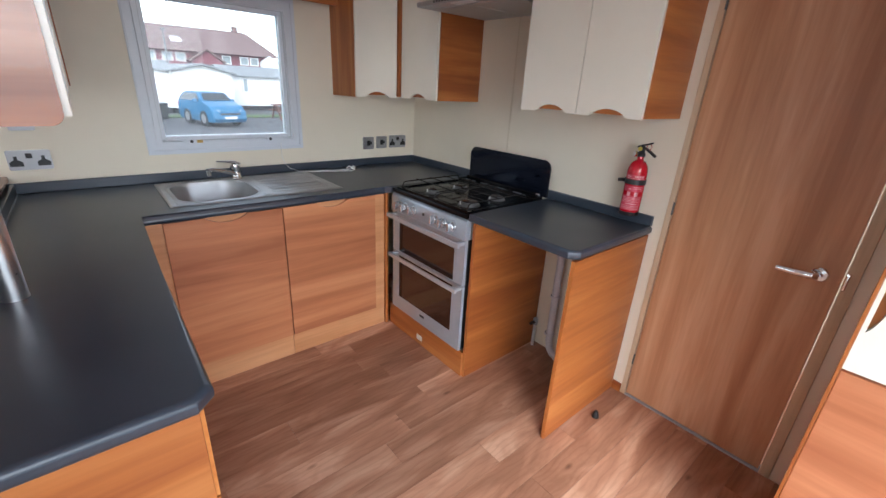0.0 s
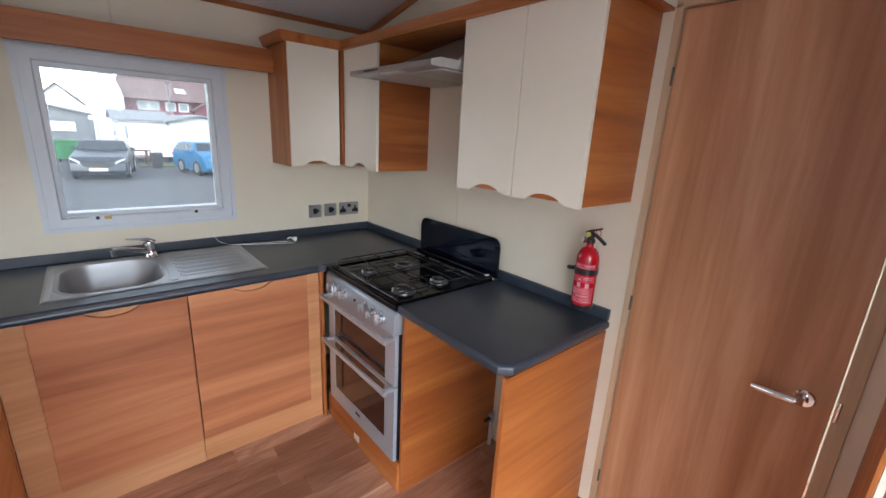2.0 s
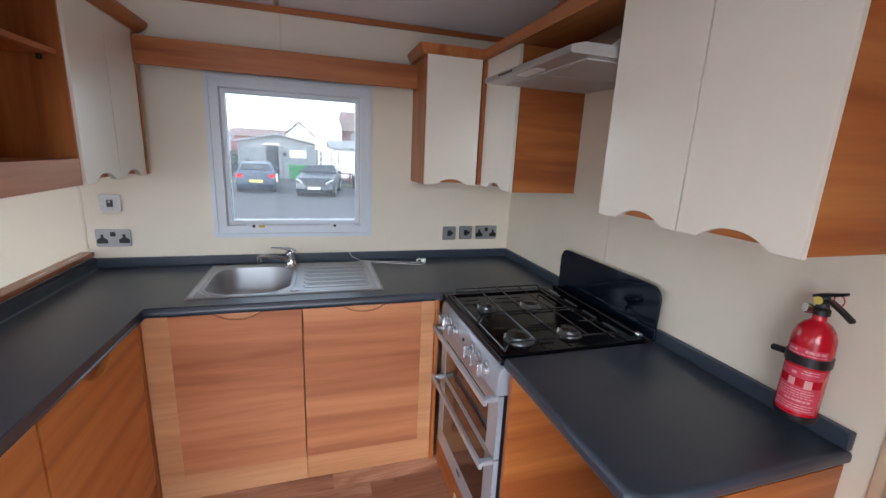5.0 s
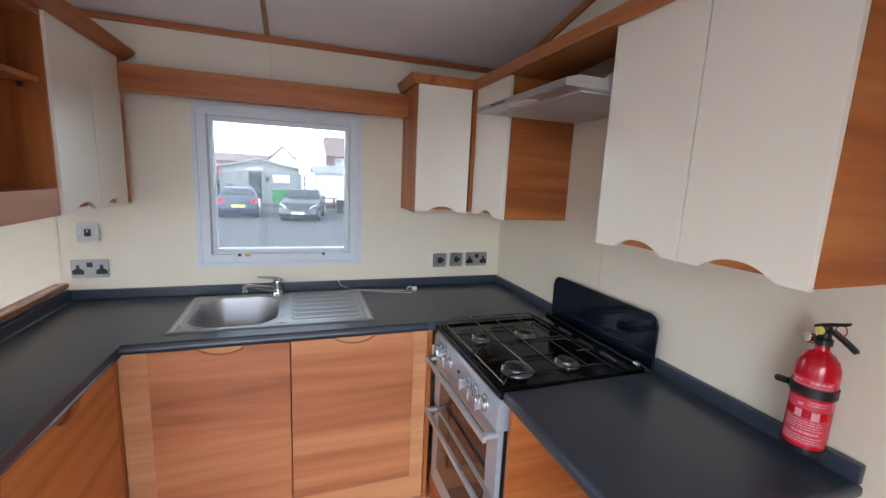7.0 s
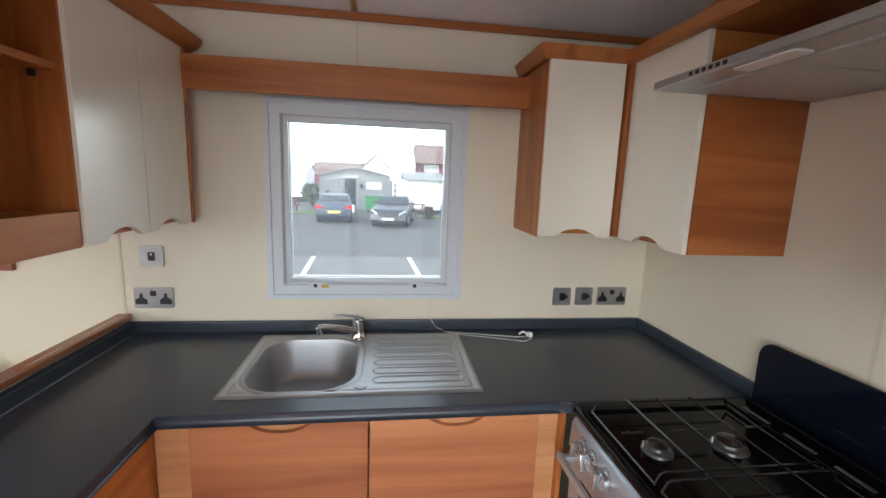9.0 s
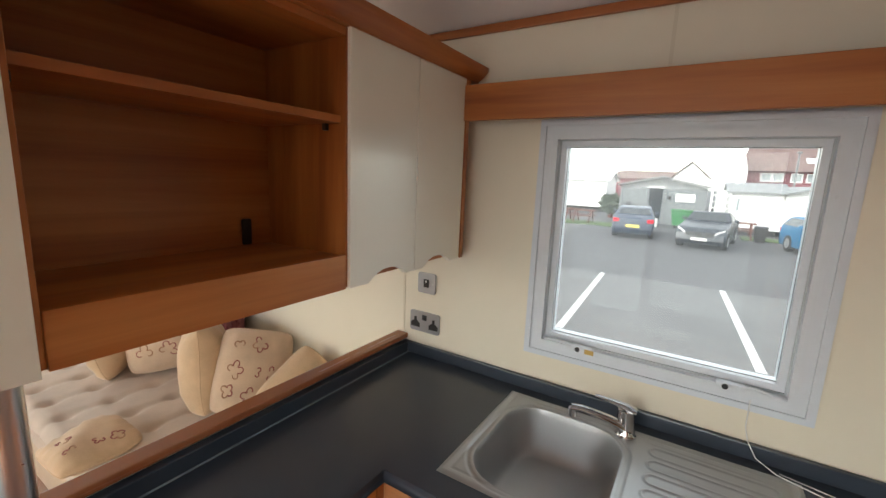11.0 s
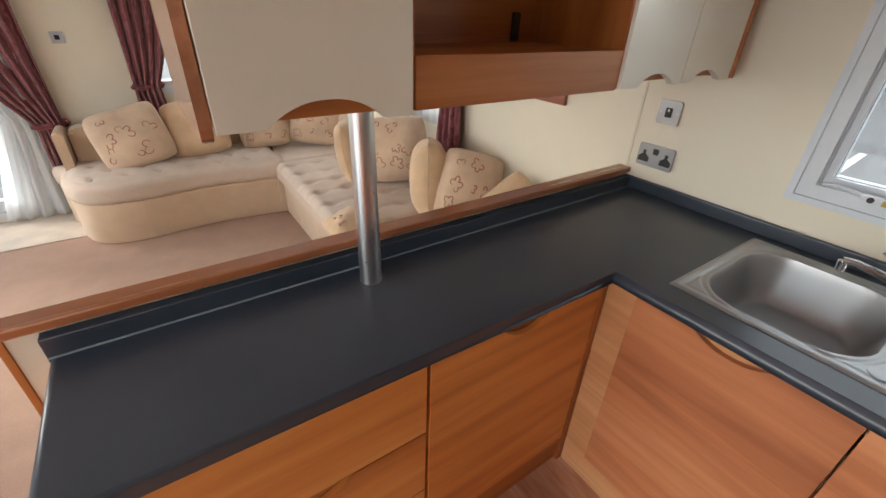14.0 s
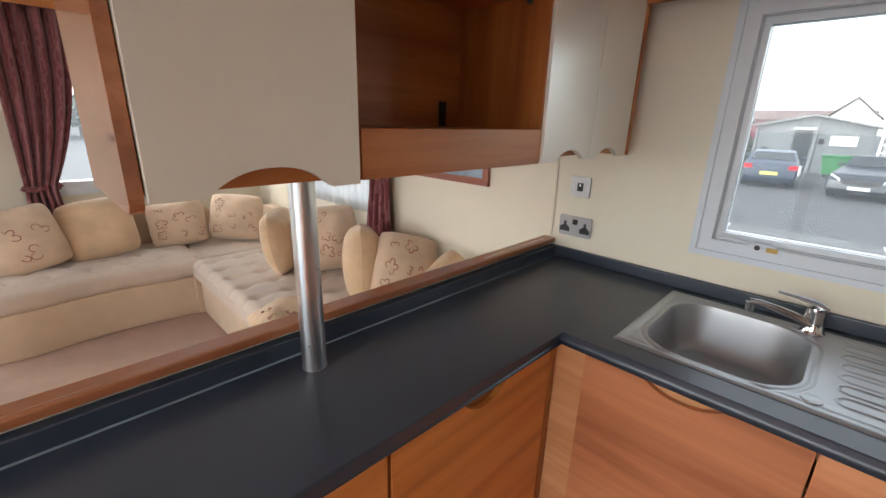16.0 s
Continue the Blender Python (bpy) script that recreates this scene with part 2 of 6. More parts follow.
WOOD_D, WOOD_M, WOOD_L = (0.290, 0.079, 0.018), (0.415, 0.134, 0.031), (0.51, 0.196, 0.054)
wood_x = wood("pear_laminate_along_x", WOOD_D, WOOD_M, WOOD_L, "x")
wood_y = wood("pear_laminate_along_y", WOOD_D, WOOD_M, WOOD_L, "y")
wood_z = wood("pear_laminate_upright", WOOD_D, WOOD_M, WOOD_L, "z")
gloss_x = wood("glossy_pear_side", (0.30, 0.105, 0.045), (0.40, 0.155, 0.072), (0.48, 0.20, 0.10), "x", rough=0.22, coat=0.6)
gloss_y = wood("glossy_pear_capping", (0.31, 0.105, 0.042), (0.37, 0.130, 0.052), (0.42, 0.155, 0.064), "y", rough=0.24, coat=0.3, bands=0.35, fine=0.7, bump=0.02, grainy=0.08)
front_x = wood("pear_door_along_x", (0.35, 0.116, 0.047), (0.51, 0.194, 0.083), (0.62, 0.268, 0.124), "x", bands=0.75, grainy=0.2)
# More orange pear copy, brightened in colour for light on the peninsula fronts.
front_y_lit = wood("pear_door_along_y_lit", (0.43, 0.140, 0.030), (0.64, 0.238, 0.056), (0.75, 0.330, 0.094), "y", bands=0.75, grainy=0.2)
tall_front = wood("pear_tall_door", (0.33, 0.105, 0.045), (0.44, 0.160, 0.070), (0.54, 0.22, 0.105), "y", bands=0.75, grainy=0.2)
pale_x = wood("pear_rail_along_x", (0.52, 0.24, 0.10), (0.60, 0.29, 0.13), (0.67, 0.35, 0.17), "x")
brown_door = wood("walnut_door_print", (0.43, 0.200, 0.096), (0.55, 0.284, 0.148), (0.66, 0.385, 0.232), "z", rough=0.34, bands=1.15, grainy=0.22)

cream_wall = plain("cream_wallboard", (0.79, 0.725, 0.59), 0.55, vary=0.025, scale=3.0, bump=0.03, bump_scale=300.0)
seam_mat = plain("cream_joint_strip", (0.73, 0.66, 0.52), 0.5, vary=0.03)
ceiling_mat = plain("white_ceiling_board", (0.84, 0.83, 0.84), 0.7, vary=0.03, scale=2.0, bump=0.05)
cream_door = plain("cream_cabinet_foil", (0.83, 0.785, 0.675), 0.22, vary=0.015, scale=6.0, bump=0.04, bump_scale=260.0, coat=1.0)
cream_door.node_tree.nodes["Principled BSDF"].inputs["Coat IOR"].default_value = 1.75
cream_door.node_tree.nodes["Principled BSDF"].inputs["Coat Roughness"].default_value = 0.36
white_upvc = plain("white_plastic_frame", (0.68, 0.715, 0.76), 0.3, vary=0.02)
gasket_grey = plain("grey_window_gasket", (0.50, 0.53, 0.56), 0.5)
rubber = plain("black_rubber_seal", (0.02, 0.02, 0.02), 0.7)
steel = plain("brushed_stainless_steel", (0.50, 0.51, 0.52), 0.48, 1.0, vary=0.02, scale=5.0)
silver = plain("silver_painted_steel", (0.43, 0.475, 0.53), 0.30, 0.35, vary=0.03)
knob_steel = plain("satin_knob_steel", (0.60, 0.61, 0.63), 0.24, 0.8, vary=0.03)
handle_steel = plain("satin_handle_steel", (0.56, 0.60, 0.65), 0.30, 0.5, vary=0.03)
hob_trim = plain("grey_hob_trim", (0.16, 0.17, 0.18), 0.3, 0.6)
pole_steel = plain("satin_pole_steel", (0.80, 0.80, 0.80), 0.30, 1.0, vary=0.02)
plate_steel = plain("polished_switch_plate", (0.38, 0.38, 0.39), 0.33, 0.75, vary=0.03, scale=6.0)
hood_steel = plain("brushed_hood_steel", (0.46, 0.46, 0.47), 0.34, 0.75, vary=0.04)
chrome = plain("polished_chrome", (0.78, 0.78, 0.79), 0.09, 1.0, vary=0.02)
black_enamel = plain("black_hob_enamel", (0.004, 0.004, 0.005), 0.12, vary=0.2, spec=0.16)
black_iron = plain("black_enamelled_wire", (0.02, 0.02, 0.021), 0.20, vary=0.2, spec=0.8)
burner_mat = plain("grey_burner_cap", (0.13, 0.13, 0.13), 0.35, 0.6, vary=0.15)
black_glass = plain("black_glass_panel", (0.004, 0.006, 0.013), 0.05, vary=0.05, spec=0.6)
oven_glass = plain("tinted_oven_glass", (0.035, 0.015, 0.01), 0.06, vary=0.3, scale=3.0, spec=0.7)
red_paint = plain("red_cylinder_paint", (0.52, 0.006, 0.02), 0.22, vary=0.05, coat=0.4)
pink_print = plain("pale_pink_label_print", (0.72, 0.36, 0.38), 0.4)
black_plastic = plain("black_plastic", (0.012, 0.012, 0.013), 0.4)
white_plastic = plain("white_plastic", (0.78, 0.78, 0.76), 0.35, vary=0.02)
yellow_tag = plain("yellow_plastic_tag", (0.75, 0.62, 0.12), 0.4)
gold_tag = plain("amber_sticker", (0.55, 0.36, 0.10), 0.5)
pipe_mat = plain("grey_white_waste_pipe", (0.60, 0.60, 0.63), 0.35, vary=0.03)
sofa_mat = fabric("beige_upholstery", (0.61, 0.45, 0.31), vary=0.06)
seat_mat = fabric("pale_beige_seat_cloth", (0.61, 0.49, 0.395), vary=0.07)
cushion_mat = fabric("sand_cushion_cloth", (0.66, 0.46, 0.29))
print_mat = fabric("pale_cushion_cloth", (0.66, 0.485, 0.345))
bead_mat = plain("blue_grey_sealant", (0.22, 0.27, 0.31), 0.25)
spare_mat = fabric("cream_cotton_cloth", (0.68, 0.55, 0.41))
thread_mat = fabric("maroon_embroidery_thread", (0.34, 0.10, 0.09))
tan_thread = fabric("tan_embroidery_thread", (0.42, 0.22, 0.13))
carpet_mat = fabric("pink_beige_carpet", (0.43, 0.275, 0.205), weave=420.0, vary=0.07, sheen=0.1)
mat_pale = fabric("pale_threshold_flooring", (0.66, 0.56, 0.46), weave=300.0)


def net_material():
    """Sheer voile: part of the light passes straight, part is scattered through."""
    m, t, b = shader("white_net_voile", 0.9, 0, 0, 0.1)
    b.inputs["Base Color"].default_value = (0.90, 0.91, 0.92, 1)
    out = t.nodes["Material Output"]
    through_light = t.nodes.new("ShaderNodeBsdfTranslucent")
    through_light.inputs[0].default_value = (0.94, 0.95, 0.95, 1)
    clear = t.nodes.new("ShaderNodeBsdfTransparent")
    a, c = t.nodes.new("ShaderNodeMixShader"), t.nodes.new("ShaderNodeMixShader")
    a.inputs[0].default_value, c.inputs[0].default_value = 0.6, 0.13
    t.links.new(b.outputs[0], a.inputs[1])
    t.links.new(through_light.outputs[0], a.inputs[2])
    t.links.new(a.outputs[0], c.inputs[1])
    t.links.new(clear.outputs[0], c.inputs[2])
    t.links.new(c.outputs[0], out.inputs[0])
    return m


net_mat = net_material()


def worktop_material():
    m, t, b = shader("charcoal_worktop_laminate", 0.28, 0, 0, 0.65)
    vec = coords(t, (1, 1, 1))
    f = noise_of(t, vec, 4.0, 6.0)
    c = ramp(t, f, (0.3, (0.031, 0.042, 0.060)), (0.7, (0.041, 0.053, 0.074)))
    t.links.new(c, b.inputs["Base Color"])
    roughened(t, b, noise_of(t, vec, 2.5, 3.0), 0.27, 0.34)
    return m


worktop_mat = worktop_material()


def curtain_material():
    m, t, b = shader("maroon_curtain_cloth", 0.75, 0, 0, 0.3)
    tc = coords(t, (1, 1, 1))
    w = t.nodes.new("ShaderNodeTexWave")
    w.inputs["Scale"].default_value, w.inputs["Distortion"].default_value = 9.0, 5.0
    w.inputs["Detail"].default_value, w.inputs["Detail Scale"].default_value = 1.0, 2.0
    t.links.new(tc, w.inputs["Vector"])
    c = ramp(t, w.outputs["Fac"], (0.5, (0.20, 0.052, 0.062)), (0.85, (0.285, 0.110, 0.120)))
    t.links.new(c, b.inputs["Base Color"])
    b.inputs["Sheen Weight"].default_value = 0.3
    return m


curtain_mat = curtain_material()
pane_glass = glass("clear_window_glass")


def plank_material():
    """Printed oak planks: cathedral grain, knots and a tone of their own on every plank."""
    m, t, b = shader("oak_vinyl_plank", 0.34)
    soft = noise_of(t, coords(t, (1.5, 6.0, 6.0), 11.0), 1.0, 4.0, 0.55, 1.2)
    col = ramp(t, soft, (0.34, (0.42, 0.205, 0.122)), (0.5, (0.60, 0.325, 0.205)), (0.64, (0.76, 0.475, 0.325)))
    rings = t.nodes.new("ShaderNodeTexWave")
    rings.wave_type, rings.bands_direction = "BANDS", "Y"
    rings.inputs["Scale"].default_value, rings.inputs["Distortion"].default_value = 5.5, 9.0
    rings.inputs["Detail"].default_value, rings.inputs["Detail Scale"].default_value = 2.5, 1.3
    t.links.new(coords(t, (0.7, 2.2, 2.2), 23.0), rings.inputs["Vector"])
    col = mixed(t, col, ramp(t, rings.outputs["Fac"], (0.0, (0.68, 0.62, 0.58)), (0.4, (1, 1, 1))), 0.32, "MULTIPLY")
    fine = noise_of(t, coords(t, (6.0, 130.0, 130.0), 7.0), 1.0, 3.0, 0.6, 0.2)
    col = mixed(t, col, ramp(t, fine, (0.35, (0.80, 0.78, 0.76)), (0.6, (1, 1, 1))), 0.22, "MULTIPLY")
    spots = t.nodes.new("ShaderNodeTexVoronoi")
    spots.inputs["Scale"].default_value = 1.0
    t.links.new(coords(t, (3.4, 8.0, 8.0), 13.0), spots.inputs["Vector"])
    col = mixed(t, col, ramp(t, spots.outputs["Distance"], (0.02, (0.42, 0.33, 0.28)), (0.10, (1, 1, 1))), 0.85, "MULTIPLY")
    info = t.nodes.new("ShaderNodeObjectInfo")
    col = mixed(t, col, ramp(t, info.outputs["Random"], (0.0, (0.64, 0.60, 0.58)), (1.0, (1.0, 1.0, 1.0))), 1.0, "MULTIPLY")
    t.links.new(col, b.inputs["Base Color"])
    roughened(t, b, fine, 0.28, 0.42)
    bumped(t, b, fine, 0.06, 0.001)
    return m


plank_mat = plank_material()

# ---- room measures ----
YN, XE, XW, YS = 2.541, 1.955, -3.5, -1.0
EAVE, PITCH, RIDGE = 2.168, 0.22, 0.77
TOP = 0.90


def roof(y):
    return EAVE + PITCH * (YN - y) if y > RIDGE else EAVE + PITCH * (YN - RIDGE) - PITCH * (RIDGE - y)


# ---- shell ----
WIN = (0.345, 1.047, 1.09, 1.795)
LWIN = (-2.75, -1.50, 0.86, 1.85)
single("wall_north", holed("y", XW - 0.1, XE + 0.1, -0.1, EAVE, YN, YN + 0.1, [WIN, LWIN]), cream_wall,
       "cream wallboard wall with a white framed window", "wall", kind="structure", smooth=False)


def gabled(x0, x1, holes):
    bm = holed("x", YS - 0.1, YN + 0.1, -0.1, EAVE - 0.02, x0, x1, holes)
    prism([(YS - 0.1, EAVE - 0.02), (YN + 0.1, EAVE - 0.02), (YN + 0.1, EAVE), (YN, EAVE), (RIDGE, roof(RIDGE)), (YS, EAVE), (YS - 0.1, EAVE)], "x", x0, x1, bm)
    return bm


def east_wall():
    bm = holed("x", YS - 0.1, YN, -0.1, 2.0, XE, XE + 0.06, [(0.02, 0.652, -0.1, 1.99)])
    prism([(YS - 0.1, 2.0), (YN, 2.0), (YN, EAVE), (RIDGE, roof(RIDGE)), (YS, EAVE), (YS - 0.1, EAVE)], "x", XE, XE + 0.06, bm)
    return bm


single("wall_east", east_wall(), cream_wall, "cream wallboard partition wall beside the cooker", "wall", kind="structure", smooth=False)
FDOOR, WWIN = (-0.85, 0.12, 0.03, 2.05), (1.0, 2.25, 0.9, 2.05)
single("wall_west", gabled(XW - 0.1, XW, [FDOOR, WWIN]), cream_wall, "cream lounge end wall with glazed door and window", "wall", kind="structure", smooth=False)
# south openings lie out of view; added and sized to admit light
SW1, SW2 = (-0.55, 1.39, 0.08, 2.0), (-3.05, -1.75, 0.4, 1.95)
single("wall_south", holed("y", XW - 0.1, XE + 0.1, -0.1, EAVE, YS - 0.1, YS, [SW1, SW2]), cream_wall,
       "cream wallboard wall with unseen openings added for light", "wall", kind="structure", smooth=False)
single("wall_hall", box(3.0, 3.06, -1.1, YN, -0.1, 2.5), cream_wall, "cream hallway wall behind the door", "wall", kind="structure", smooth=False)


def ceiling_mesh():
    zr = roof(RIDGE)
    bm = prism([(YN + 0.1, EAVE - 0.022), (RIDGE, zr), (YS - 0.1, EAVE - 0.022), (YS - 0.1, EAVE + 0.06), (RIDGE, zr + 0.08), (YN + 0.1, EAVE + 0.06)], "x", XW - 0.1, 3.1)
    return bm


single("ceiling", ceiling_mesh(), ceiling_mat, "white sloping ceiling boards of the caravan", "ceiling", kind="structure", smooth=False)

trim = thing("trim", (0.5, YN, EAVE), "brown wooden trim along the ceiling edge", "trim", kind="structure")
part("north_strip", box(XW, XE, YN - 0.016, YN - 0.001, EAVE - 0.030, EAVE - 0.002, 0.003), wood_x, trim)
for s0, s1 in ((YN - 0.016, RIDGE), (RIDGE, YS)):
    part("gable_strip", prism([(s0, roof(s0) - 0.034), (s0, roof(s0) - 0.003), (s1, roof(s1) - 0.003), (s1, roof(s1) - 0.034)], "x", XE - 0.016, XE - 0.001), wood_y, trim)
ceiling_seam = single("ceiling_strip", prism([(YN - 0.02, roof(YN - 0.02) - 0.008), (YN - 0.02, roof(YN - 0.02)), (RIDGE, roof(RIDGE)), (RIDGE, roof(RIDGE) - 0.008)], "x", 0.628, 0.65),
                      gold_tag, "yellowed joint strip on the white ceiling", "strip", kind="structure")
ceiling_seam.data.materials[0] = plain("yellowed_ceiling_joint", (0.62, 0.50, 0.26), 0.6)

seams = thing("wall_joint", (XE, 1.611, 1.2), "slim upright joint strips between cream wallboards", "trim", kind="structure")
part("joint_strip", box(XE - 0.002, XE - 0.0005, 1.606, 1.615, 0.95, 1.80), seam_mat, seams)
part("joint_strip", box(0.646, 0.656, YN - 0.002, YN - 0.0005, 1.95, EAVE - 0.02), seam_mat, seams)
part("joint_strip", box(-0.262, -0.252, YN - 0.003, YN - 0.0005, 0.98, 2.1), seam_mat, seams)

# floors
floor = single("floor", box(-0.30, 3.05, YS, YN, -0.10, -0.004), plank_mat, "brown oak effect vinyl plank floor", "floor", kind="structure", smooth=False)
single("lounge_floor", box(XW, -0.30, YS, YN, -0.10, -0.001), carpet_mat, "pinkish beige carpet in the lounge", "carpet", kind="structure", smooth=False)
single("threshold", box(XW, -2.95, YS, 0.42, -0.001, 0.006, 0.003), mat_pale, "pale flooring strip by the glazed door", "flooring", kind="structure")

# east door
door_1 = thing("door_1", (XE, 0.336, 0), "closed brown woodgrain interior door with chrome lever", "door", kind="structure")
part("leaf", box(XE + 0.008, XE + 0.043, 0.045, 0.630, 0.008, 1.975, 0.002), brown_door, door_1)
frame_mat = wood("pale_door_frame", (0.50, 0.36, 0.22), (0.58, 0.43, 0.28), (0.64, 0.49, 0.33), "z")
for y0, y1 in ((0.632, 0.655), (0.002, 0.04)):
    part("jamb", box(XE - 0.006, XE + 0.06, y0, y1, 0, 1.99, 0.003), frame_mat, door_1)
part("door_head", box(XE - 0.006, XE + 0.06, 0.002, 0.655, 1.978, 2.01, 0.003), frame_mat, door_1)
part("sill_strip", box(XE - 0.004, XE + 0.05, 0.04, 0.632, -0.003, 0.006, 0.002), silver, door_1, "thin metal threshold strip")
lever = part("door_handle", lathe([(0.0, 0.0), (0.026, 0.0), (0.026, 0.004), (0.022, 0.008), (0.011, 0.009), (0.010, 0.034), (0.0, 0.035)], (XE + 0.008, 0.105, 0.889), (-1, 0, 0)), chrome, door_1, "chrome lever handle on round rose")
part("lever", tube([(XE - 0.024, 0.105, 0.889), (XE - 0.030, 0.125, 0.888), (XE - 0.030, 0.17, 0.886), (XE - 0.028, 0.222, 0.884)], 0.011, 12, radii=[0.013, 0.014, 0.0125, 0.011]), chrome, lever)
part("latch_plate", box(XE - 0.008, XE - 0.004, 0.028, 0.038, 0.86, 0.92, 0.001), chrome, door_1)
for z in (0.22, 1.0, 1.78):
    part("hinge", rod((XE - 0.004, 0.631, z - 0.028), (XE - 0.004, 0.631, z + 0.028), 0.0038), burner_mat, door_1)
single("baseboard", box(XE - 0.012, XE - 0.0005, 0.656, 0.703, 0, 0.05, 0.003), wood_y, "short wooden skirting beside the door", "skirting", kind="structure")

# ---- kitchen window ----
window_1 = thing("window_1", (0.696, YN, 1.04), "white plastic framed kitchen window with two catches", "window", kind="structure")


def ring(x0, x1, z0, z1, w, y0, y1, bevel=0.004):
    """A rectangular frame lying in a wall along x."""
    bm = holed("y", x0, x1, z0, z1, y0, y1, [(x0 + w, x1 - w, z0 + w, z1 - w)])
    bmesh.ops.bevel(bm, geom=[e for e in bm.edges if e.is_manifold and e.calc_face_angle(0) > 1], offset=bevel, segments=2, affect="EDGES")
    return bm


part("window_trim", ring(0.295, 1.097, 1.040, 1.845, 0.05, YN - 0.012, YN - 0.0005), white_upvc, window_1)
part("cover_bead", ring(0.301, 1.091, 1.046, 1.839, 0.016, YN - 0.021, YN - 0.0125, 0.005), white_upvc, window_1)
part("gasket", ring(0.3605, 1.0315, 1.1055, 1.7805, 0.004, YN - 0.004, YN + 0.0045, 0.0008), gasket_grey, window_1)
part("window_frame", ring(0.338, 1.054, 1.083, 1.802, 0.022, YN - 0.026, YN + 0.085), white_upvc, window_1)
sash = part("sash", ring(0.352, 1.040, 1.098, 1.788, 0.030, YN + 0.005, YN + 0.06), white_upvc, window_1)
part("seal", ring(0.3785, 1.0135, 1.1245, 1.7615, 0.004, YN + 0.024, YN + 0.0295, 0.0005), rubber, sash)
pane = part("pane", box(0.380, 1.012, YN + 0.030, YN + 0.034, 1.126, 1.760), pane_glass, sash)
pane.visible_shadow = False
for cx, tag in ((0.50, True), (0.905, False)):
    catch = part("catch", prism(rounded(cx - 0.035, cx + 0.035, 1.100, 1.116, 0.006), "y", YN - 0.042, YN - 0.02, bevel=0.003), white_upvc, window_1)
    part("arm", tube([(cx - 0.03, YN - 0.032, 1.110), (cx - 0.06, YN - 0.030, 1.116), (cx - 0.10, YN - 0.028, 1.117), (cx - 0.125, YN - 0.027, 1.113)] if tag else [(cx + 0.03, YN - 0.032, 1.110), (cx + 0.06, YN - 0.030, 1.112), (cx + 0.10, YN - 0.028, 1.104), (cx + 0.125, YN - 0.027, 1.098)], 0.006, 8), white_upvc, catch)
    part("button", rod((cx - 0.012, YN - 0.044, 1.106), (cx - 0.012, YN - 0.04, 1.106), 0.008), black_plastic, catch)
    if tag:
        part("tag", box(cx + 0.012, cx + 0.04, YN - 0.046, YN - 0.041, 1.098, 1.113, 0.001), gold_tag, catch)

pelmet = thing("pelmet", (0.69, YN, 1.84), "orange wood pelmet board above the kitchen window", "pelmet")
part("board", box(0.055, 1.318, 2.432, 2.450, 1.836, 1.952, 0.003), wood_x, pelmet)
part("top", box(0.055, 1.318, 2.450, YN - 0.001, 1.936, 1.951), wood_x, pelmet)


# ---- cabinets ----
def arc_outline(u0, u1, v0, v1, centre, width, depth, low):
    """A door outline with a shallow scooped grip in its lower or upper edge."""
    n = 18
    arc = []
    for i in range(n + 1):
        s = -1 + 2 * i / n
        h = depth * (1 - abs(s) ** 2.3)
        arc.append((centre + s * width / 2, (v0 + h) if low else (v1 - h)))
    return [(u0, v0), *arc, (u1, v0), (u1, v1), (u0, v1)] if low else [(u0, v0), (u1, v0), (u1, v1), *arc[::-1], (u0, v1)]


def front(name, parent, material, axis, w0, w1, u0, u1, v0, v1, grip=None, low=True, label=""):
    """A cabinet front; grip: (centre, width, depth) of its scoop."""
    pts = arc_outline(u0, u1, v0, v1, *grip, low) if grip else [(u0, v0), (u1, v0), (u1, v1), (u0, v1)]
    return part(name, prism(pts, axis, w0, w1, bevel=0.0009), material, parent, label, smooth=False)


CAB_Z0, CAB_Z1 = 1.365, 1.972

# north base units
G = "kitchen base units"
for x0, x1, d0, d1 in ((0.142, 0.730, 0.237, 0.7285), (0.732, 1.318, 0.7335, 1.250)):
    unit = thing("base_cabinet", ((x0 + x1) / 2, 2.2, 0), "orange pear wood base cabinet with scooped door top", "cabinet", G)
    part("body", box(x0, x1, 1.99, 2.50, 0.0, 0.72), pale_x, unit)
    part("face_frame", holed("y", x0, x1, 0.0, 0.858, 1.945, 1.955, [(d0 + 0.02 if d0 < 0.5 else x0, d1 - 0.02 if d0 > 0.5 else x1, 0.15, 0.82)]), pale_x, unit, smooth=False)
    c = (d0 + d1) / 2
    front("door", unit, front_x, "y", 1.928, 1.9440, d0, d1, 0.131, 0.852, (c, 0.18, 0.030), False)

# peninsula units, fronts facing the kitchen
unit = thing("base_cabinet", (-0.05, 1.62, 0), "orange pear wood base cabinet under the peninsula worktop", "cabinet", G)
part("body", box(-0.248, 0.118, 1.317, 1.93, 0.0, 0.856), wood_y, unit)
part("plinth", box(0.118, 0.126, 1.317, 1.930, 0.0, 0.128), wood_y, unit)
front("door", unit, front_y_lit, "x", 0.1195, 0.137, 1.322, 1.918, 0.131, 0.852, (1.62, 0.20, 0.062), False)
part("corner_post", box(0.122, 0.141, 1.9205, 1.9445, 0.0, 0.858), wood_z, unit)
unit = thing("drawer_unit", (-0.05, 1.0, 0), "orange pear wood drawer unit at the peninsula end", "cabinet", G)
part("body", box(-0.248, 0.118, 0.712, 1.316, 0.0, 0.856), wood_y, unit)
part("end_panel", box(-0.248, 0.128, 0.694, 0.7115, 0.0, 0.858, 0.002), wood_x, unit)
part("plinth", box(0.118, 0.126, 0.712, 1.316, 0.0, 0.128), wood_y, unit)
front("drawer_front", unit, front_y_lit, "x", 0.1195, 0.137, 0.712, 1.312, 0.613, 0.852)
